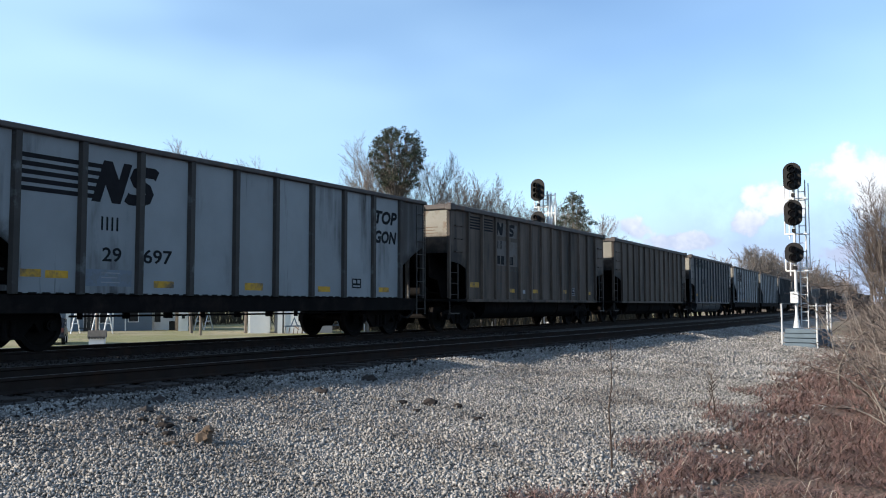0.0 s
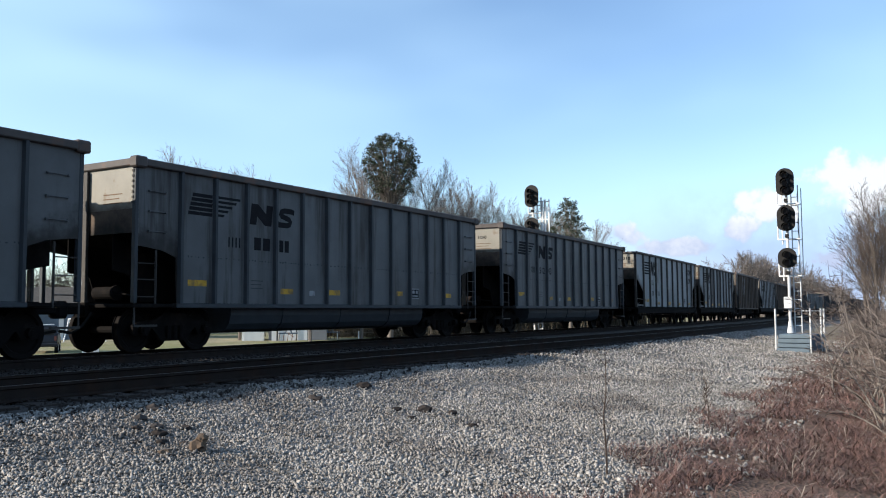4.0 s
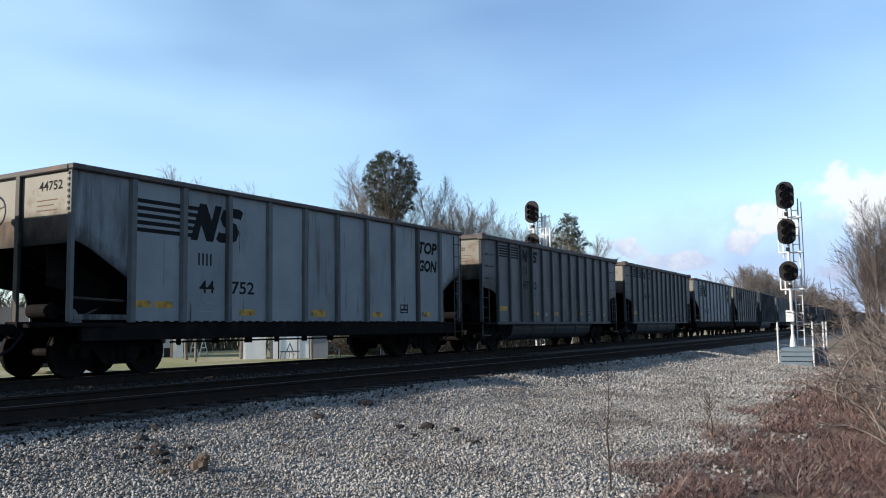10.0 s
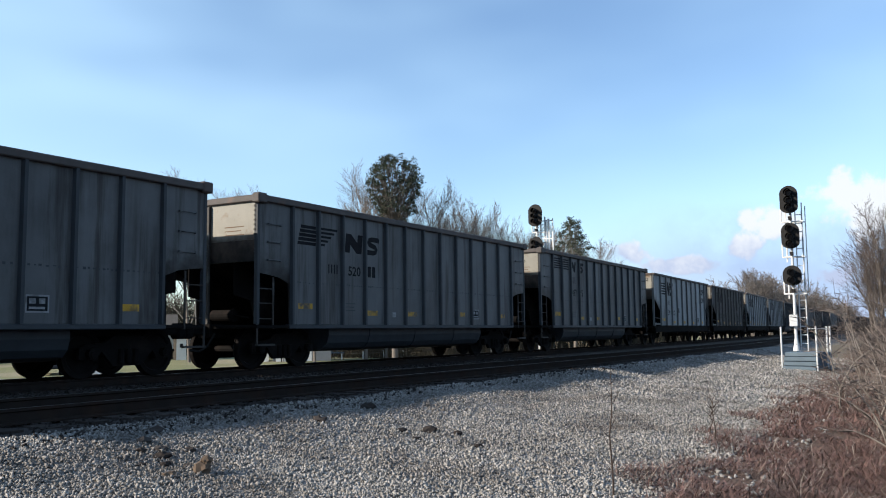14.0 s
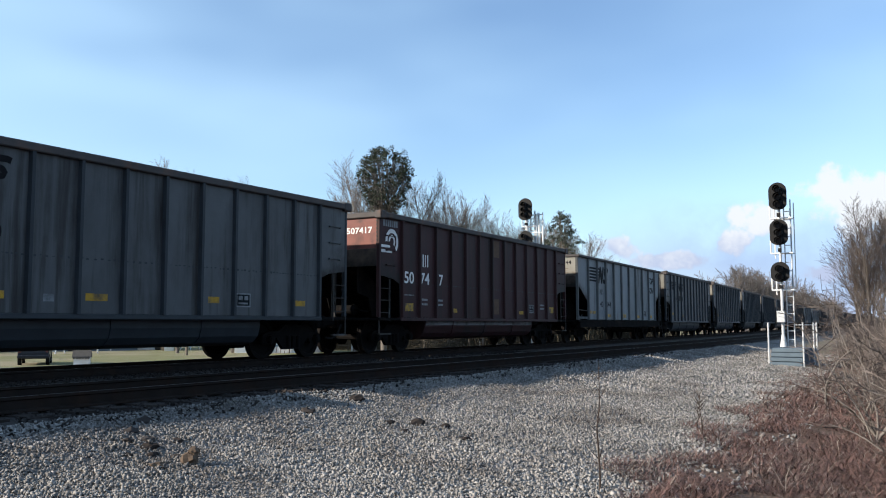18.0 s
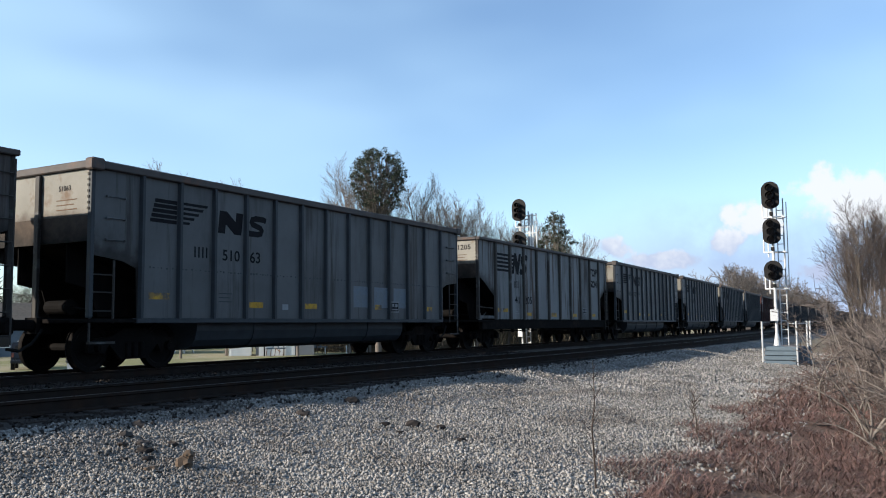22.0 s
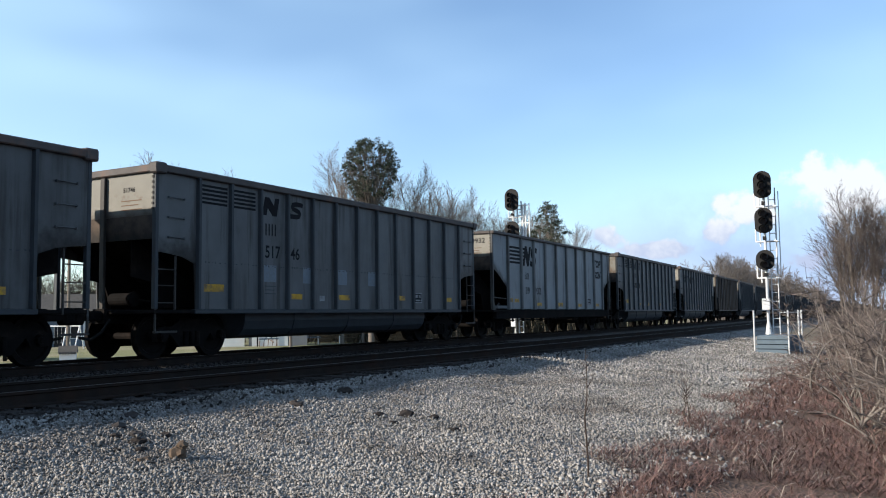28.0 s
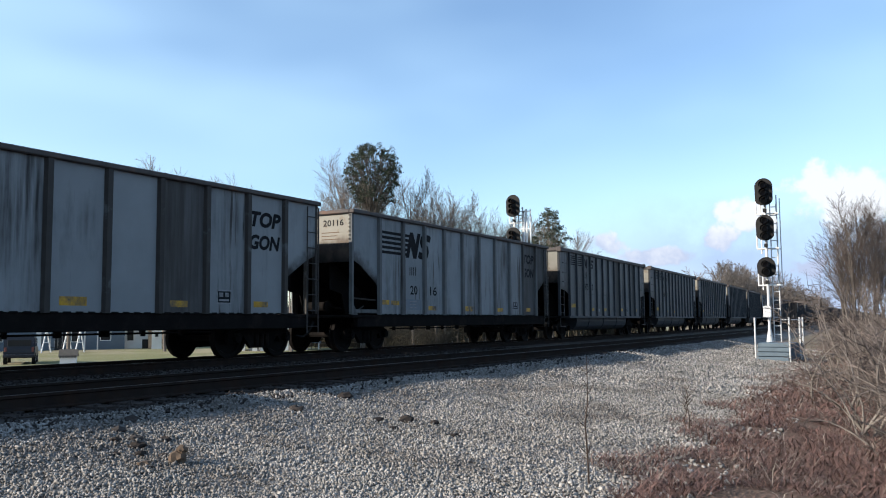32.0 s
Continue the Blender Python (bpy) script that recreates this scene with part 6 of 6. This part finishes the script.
def suv(x, y, turn):
    """A dark parked sport-utility vehicle seen from behind."""
    e = tagged(empty("parked_suv", pose(x, y, ground_z(x, y) - 0.01, 0, 0, turn)), "dark sport-utility vehicle parked on the drive", "car")
    bm = bmesh.new()
    side = [(-2.3, 0.42), (2.3, 0.42), (2.35, 0.75), (2.2, 1.0), (1.1, 1.08), (0.55, 1.68), (-2.0, 1.76), (-2.28, 1.1), (-2.35, 0.7)]
    prism(bm, side, 'x', -0.9, 0.9)
    bmesh.ops.bevel(bm, geom=bm.edges[:], offset=0.06, segments=2, affect='EDGES')
    part("body", bm, M_CARP, e)
    part("rear_window", box(bmesh.new(), -0.68, 0.68, -2.26, -2.16, 1.16, 1.58, 0.02), M_GLASS, e)
    for sx in (-1, 1):
        part("side_window", box(bmesh.new(), sx * 0.905 - 0.01, sx * 0.905 + 0.01, -1.8, 0.4, 1.14, 1.58), M_GLASS, e)
        part("tail_light", box(bmesh.new(), sx * 0.78 - 0.07, sx * 0.78 + 0.07, -2.36, -2.28, 0.82, 1.1, 0.01), M_ENDRED, e)
    part("bumper", box(bmesh.new(), -0.92, 0.92, -2.44, -2.3, 0.45, 0.66, 0.04), M_CARP, e)
    part("roof_rack", box(bmesh.new(), -0.6, 0.6, -1.7, 0.2, 1.80, 1.85, 0.01), M_SILVER, e)
    for sx in (-0.82, 0.82):
        for sy in (-1.45, 1.5):
            w = part("wheel", tube(bmesh.new(), (sx - 0.11, sy, 0.35), (sx + 0.11, sy, 0.35), 0.35, n=16), M_TYRE, e)
            part("rim", tube(bmesh.new(), (sx - 0.12, sy, 0.35), (sx + 0.12, sy, 0.35), 0.2, n=12), M_SILVER, w)


suv(-51.5, 37.0, 51)


def little_house(x, y, turn, size):
    """A white well housing with a scalloped dark roof."""
    e = tagged(empty("well_house", pose(x, y, ground_z(x, y) - 0.02, 0, 0, turn)), "little white well house with a dark roof", "well house")
    e.scale = (size, size, size)
    part("wall", box(bmesh.new(), -0.55, 0.55, -0.4, 0.4, 0, 0.75), M_WALLW, e)
    part("roof", prism(bmesh.new(), [(-0.55, 0.72), (0.0, 1.25), (0.55, 0.72)], 'x', -0.65, 0.65), M_ROOF, e)
    for i in range(6):
        part("scallop", tube(bmesh.new(), (-0.5 + i * 0.2, -0.58, 0.72), (-0.5 + i * 0.2, -0.54, 0.72), 0.1, n=10), M_ROOF, e)


little_house(-45.0, 35.5, 46, 0.82)
for x, y, h in ((-46.2, 36.4, 6.5), (-54.9, 53.7, 7.0)):
    p = tagged(empty("wooden_pole", pose(x, y, ground_z(x, y) - 0.05)), "weathered wooden pole in the yard", "pole", "yard poles")
    part("shaft", tube(bmesh.new(), (0, 0, 0), (0, 0, h), 0.11, 0.09, 8), M_POLE, p)
fence = tagged(empty("fence"), "low white post-and-rail fence by the field", "fence")
for i in range(12):
    x, y = -49.0 + 0.75 * i, 66.0 + 2.4 * i
    z = ground_z(x, y)
    part("post", tube(bmesh.new(), (x, y, z - 0.1), (x, y, z + 0.75), 0.06, n=6), M_WHITEPIPE, fence)
    if i < 11:
        part("rail", tube(bmesh.new(), (x, y, z + 0.55), (x + 0.75, y + 2.4, ground_z(x + 0.75, y + 2.4) + 0.55), 0.02, n=5), M_POLE, fence)


def cultivator(x, y, turn):
    """A rusty blue farm implement: frame bars, tines and a drawbar."""
    e = tagged(empty("farm_implement", pose(x, y, ground_z(x, y), 0, 0, turn)), "old blue and rust farm implement beside the shed", "farm implement")
    part("toolbar", box(bmesh.new(), -0.9, 0.9, -0.06, 0.06, 0.62, 0.74, 0.01), M_WALLB, e)
    part("mast", prism(bmesh.new(), [(-0.35, 0.7), (0.0, 1.5), (0.35, 0.7), (0.25, 0.7), (0.0, 1.3), (-0.25, 0.7)], 'y', -0.04, 0.04), M_WALLB, e)
    part("drawbar", tube(bmesh.new(), (0, -1.2, 0.4), (0, 0, 0.68), 0.04, n=6), M_RUSTY, e)
    for i in range(5):
        part("tine", tube(bmesh.new(), (-0.8 + 0.4 * i, 0.0, 0.66), (-0.8 + 0.4 * i, 0.25, 0.0), 0.03, n=5), M_RUSTY, e)


cultivator(-49.4, 65.4, 30)
cultivator(-50.4, 60.6, 60)
ROAD = [(-47.5, -20), (-46.6, 20), (-45.0, 34), (-42.5, 48), (-38.5, 70), (-35.0, 120)]
rv = [(x + o, y, ground_z(x + o, y) + 0.03) for x, y in ROAD for o in (-2.6, 2.6)]
drive = part("road", mesh_of("road", rv, [(2 * i, 2 * i + 1, 2 * i + 3, 2 * i + 2) for i in range(len(ROAD) - 1)]), material("pale_worn_road", (0.30, 0.285, 0.26), 0.9, spread=0.15, scale=1.0, fine=30))
tagged(drive, "pale worn road along the far side of the line", "road", kind="structure")

# ---- gravel, grass and litter ----
def stones(name, label, x0, x1, y0, y1, count, r0, r1, seed, power=1.6, mat=None):
    """Broken stones strewn over the ground, denser near the start of the stretch."""
    r = np.random.RandomState(seed)
    base = np.array([(math.cos(q), math.sin(q), z) for z in (-0.6, 0.6) for q in (0.3, 2.4, 4.5)], float) * 0.95
    tris = np.array([(0, 2, 1), (3, 4, 5), (0, 1, 4), (0, 4, 3), (1, 2, 5), (1, 5, 4), (2, 0, 3), (2, 3, 5)])
    xs = r.uniform(x0, x1, count)
    ys = y0 + (y1 - y0) * r.uniform(0, 1, count) ** power
    zs = np.array([ground_z(a, b) for a, b in zip(xs, ys)])
    size = r.uniform(r0, r1, (count, 1, 1)) * (1 + 0.012 * (ys - y0))[:, None, None]
    V = base[None] * r.uniform(0.55, 1.25, (count, 1, 3)) + r.normal(0, 0.24, (count, 6, 3))
    q = r.normal(0, 1, (count, 4))
    q /= np.linalg.norm(q, axis=1)[:, None]
    a, b, c, d = q.T
    Rm = np.stack([1 - 2 * (c * c + d * d), 2 * (b * c - a * d), 2 * (b * d + a * c), 2 * (b * c + a * d), 1 - 2 * (b * b + d * d), 2 * (c * d - a * b), 2 * (b * d - a * c), 2 * (c * d + a * b), 1 - 2 * (b * b + c * c)], 1).reshape(-1, 3, 3)
    V = np.einsum('nij,nkj->nki', Rm, V) * size
    V += np.stack([xs, ys, zs + r.uniform(-0.012, 0.022, count)], 1)[:, None, :]
    Fq = (tris[None] + 6 * np.arange(count)[:, None, None]).reshape(-1, 3)
    me = bpy.data.meshes.new(name)
    me.vertices.add(count * 6)
    me.vertices.foreach_set("co", V.ravel())
    me.loops.add(Fq.size)
    me.loops.foreach_set("vertex_index", Fq.ravel().astype(np.int32))
    me.polygons.add(len(Fq))
    me.polygons.foreach_set("loop_start", np.arange(0, Fq.size, 3, dtype=np.int32))
    me.update(calc_edges=True)
    return tagged(part(name, me, mat or M_STONE), label, "gravel", kind="stuff")


stones("ballast_gravel", "broken grey limestone ballast beside the track", -7.95, -2.3, 3.6, 17.0, 112000, 0.0075, 0.0195, 1, 1.7)
stones("ballast_gravel", "broken grey limestone ballast towards the signal", -8.0, -2.75, 17.0, 44.0, 25000, 0.016, 0.032, 2, 1.3)
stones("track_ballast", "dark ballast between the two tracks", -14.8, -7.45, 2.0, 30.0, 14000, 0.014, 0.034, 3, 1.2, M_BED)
stones("scattered_gravel", "pale stones lying in the bank grass", -2.9, -1.6, 5.0, 30.0, 1600, 0.012, 0.034, 4, 1.4)


def dead_grass(name, label, edge, x1, y0, y1, count, seed, l0, l1, power=1.5, mat=None, gap=-0.32):
    """Flopped dead blades, two joints each."""
    r = np.random.RandomState(seed)
    ys = y0 + (y1 - y0) * r.uniform(0, 1, count) ** power
    left = edge - 0.03 * ys + 0.35 * np.sin(ys * 1.9) + 0.2 * np.sin(ys * 4.7 + 1)
    xs = left + (x1 - left) * r.uniform(0, 1, count) ** 1.1
    keep = np.array([noise.noise((a * 0.9, b * 0.9, 7.0)) for a, b in zip(xs, ys)]) > gap
    xs, ys = xs[keep], ys[keep]
    n = len(xs)
    zs = np.array([ground_z(a, b) for a, b in zip(xs, ys)])
    a = r.uniform(0, 2 * np.pi, n)
    tilt = r.uniform(0.75, 1.55, n)
    ln = r.uniform(l0, l1, n)
    d = np.stack([np.cos(a) * np.sin(tilt), np.sin(a) * np.sin(tilt), np.cos(tilt)], 1)
    p0 = np.stack([xs, ys, zs - 0.01], 1)
    p1 = p0 + d * (ln * 0.55)[:, None]
    d2 = d + np.stack([r.normal(0, 0.3, n), r.normal(0, 0.3, n), -0.5 * np.ones(n)], 1)
    d2 /= np.linalg.norm(d2, axis=1)[:, None]
    p2 = p1 + d2 * (ln * 0.5)[:, None]
    w = np.stack([-np.sin(a), np.cos(a), 0 * a], 1) * r.uniform(0.0012, 0.0036, (n, 1)) * (1 + 0.04 * (ys - y0))[:, None]
    V = np.stack([p0 - w, p0 + w, p1 + w, p1 - w, p2], 1).reshape(-1, 3)
    i = 5 * np.arange(n)[:, None]
    me = bpy.data.meshes.new(name)
    tri = np.concatenate([i + np.array([[0, 1, 2]]), i + np.array([[0, 2, 3]]), i + np.array([[3, 2, 4]])])
    me.vertices.add(len(V))
    me.vertices.foreach_set("co", V.ravel())
    me.loops.add(tri.size)
    me.loops.foreach_set("vertex_index", tri.ravel().astype(np.int32))
    me.polygons.add(len(tri))
    me.polygons.foreach_set("loop_start", np.arange(0, tri.size, 3, dtype=np.int32))
    me.update(calc_edges=True)
    return tagged(part(name, me, mat or M_GRASS), label, "grass", kind="stuff")


dead_grass("dead_grass", "flattened reddish-brown dead grass on the bank", -2.30, 1.8, 3.4, 20.0, 118000, 1, 0.08, 0.30)
dead_grass("dead_grass", "dry tan grass towards the signal", -2.6, 2.4, 20.0, 60.0, 40000, 2, 0.15, 0.35, 1.3)
dead_grass("dead_grass", "bleached pale straw lying in the bank grass", -2.2, 1.2, 3.4, 22.0, 9000, 3, 0.12, 0.42, 1.4, M_STRAW, 0.0)


def lump(size, seed, flat=0.6):
    """An irregular broken piece."""
    bm = bmesh.new()
    bmesh.ops.create_icosphere(bm, subdivisions=2, radius=size)
    for v in bm.verts:
        v.co *= 1 + 0.55 * noise.noise(v.co * (1.6 / size) + Vector((seed * 3.1, 0, 0)))
        v.co.z *= flat
    return bm


scrap = tagged(empty("rusty_scrap", pose(-6.06, 6.0, ground_z(-6.06, 6.0))), "tan rusted broken casting lying in the gravel", "scrap")
part("body", lump(0.085, 2, 0.75), M_SCRAP, scrap, at=pose(0, 0, 0.05, 10, 20, 40))
part("lug", lump(0.05, 5, 0.8), M_SCRAP, scrap, at=pose(0.03, 0.02, 0.125, 0, 30, 10))
tagged(part("tan_stone", lump(0.065, 7, 0.5), M_SCRAP, None, "", pose(-6.12, 5.66, ground_z(-6.12, 5.66) + 0.015, 0, 0, 60)), "flat tan stone in the gravel", "debris", "debris on the gravel")
for i, (x, y, s) in enumerate(((-7.5, 6.75, 0.09), (-7.2, 6.3, 0.08), (-6.9, 6.25, 0.07), (-6.7, 6.1, 0.08), (-6.75, 6.5, 0.06), (-7.0, 8.95, 0.10), (-7.3, 10.5, 0.12), (-5.86, 9.8, 0.11), (-5.5, 9.9, 0.07), (-6.95, 6.05, 0.055), (-6.5, 5.95, 0.06), (-6.35, 6.1, 0.05), (-6.2, 6.2, 0.045), (-6.6, 5.75, 0.04), (-5.7, 9.2, 0.06), (-6.1, 9.5, 0.07), (-4.9, 9.3, 0.06))):
    rnd = random.Random(60 + i)
    t = part("tie_fragment" if i > 2 else "rock", lump(s, i + 11, 0.5), M_TIE if i > 2 else M_BED, None, "", pose(x, y, ground_z(x, y) + s * 0.2, 0, 0, rnd.uniform(0, 360)))
    tagged(t, "dark rotten wood fragment on the gravel" if i > 2 else "dark rock lying on the ballast", "debris", "debris on the gravel")


# ---- what moves ----
def motions():
    """The coal train rolls along the far track and gathers a little speed."""
    for k, c in CARS:
        rows = []
        for t, slack in SLACK:
            y = train_at(t) + slack - PITCH * k + H
            rows.append((t, pose(track_x(FAR_TRACK, y), y, FAR_LOW, 0, 0, math.degrees(math.atan(sway(y)[1])))))
        walk(c, rows)


motions()
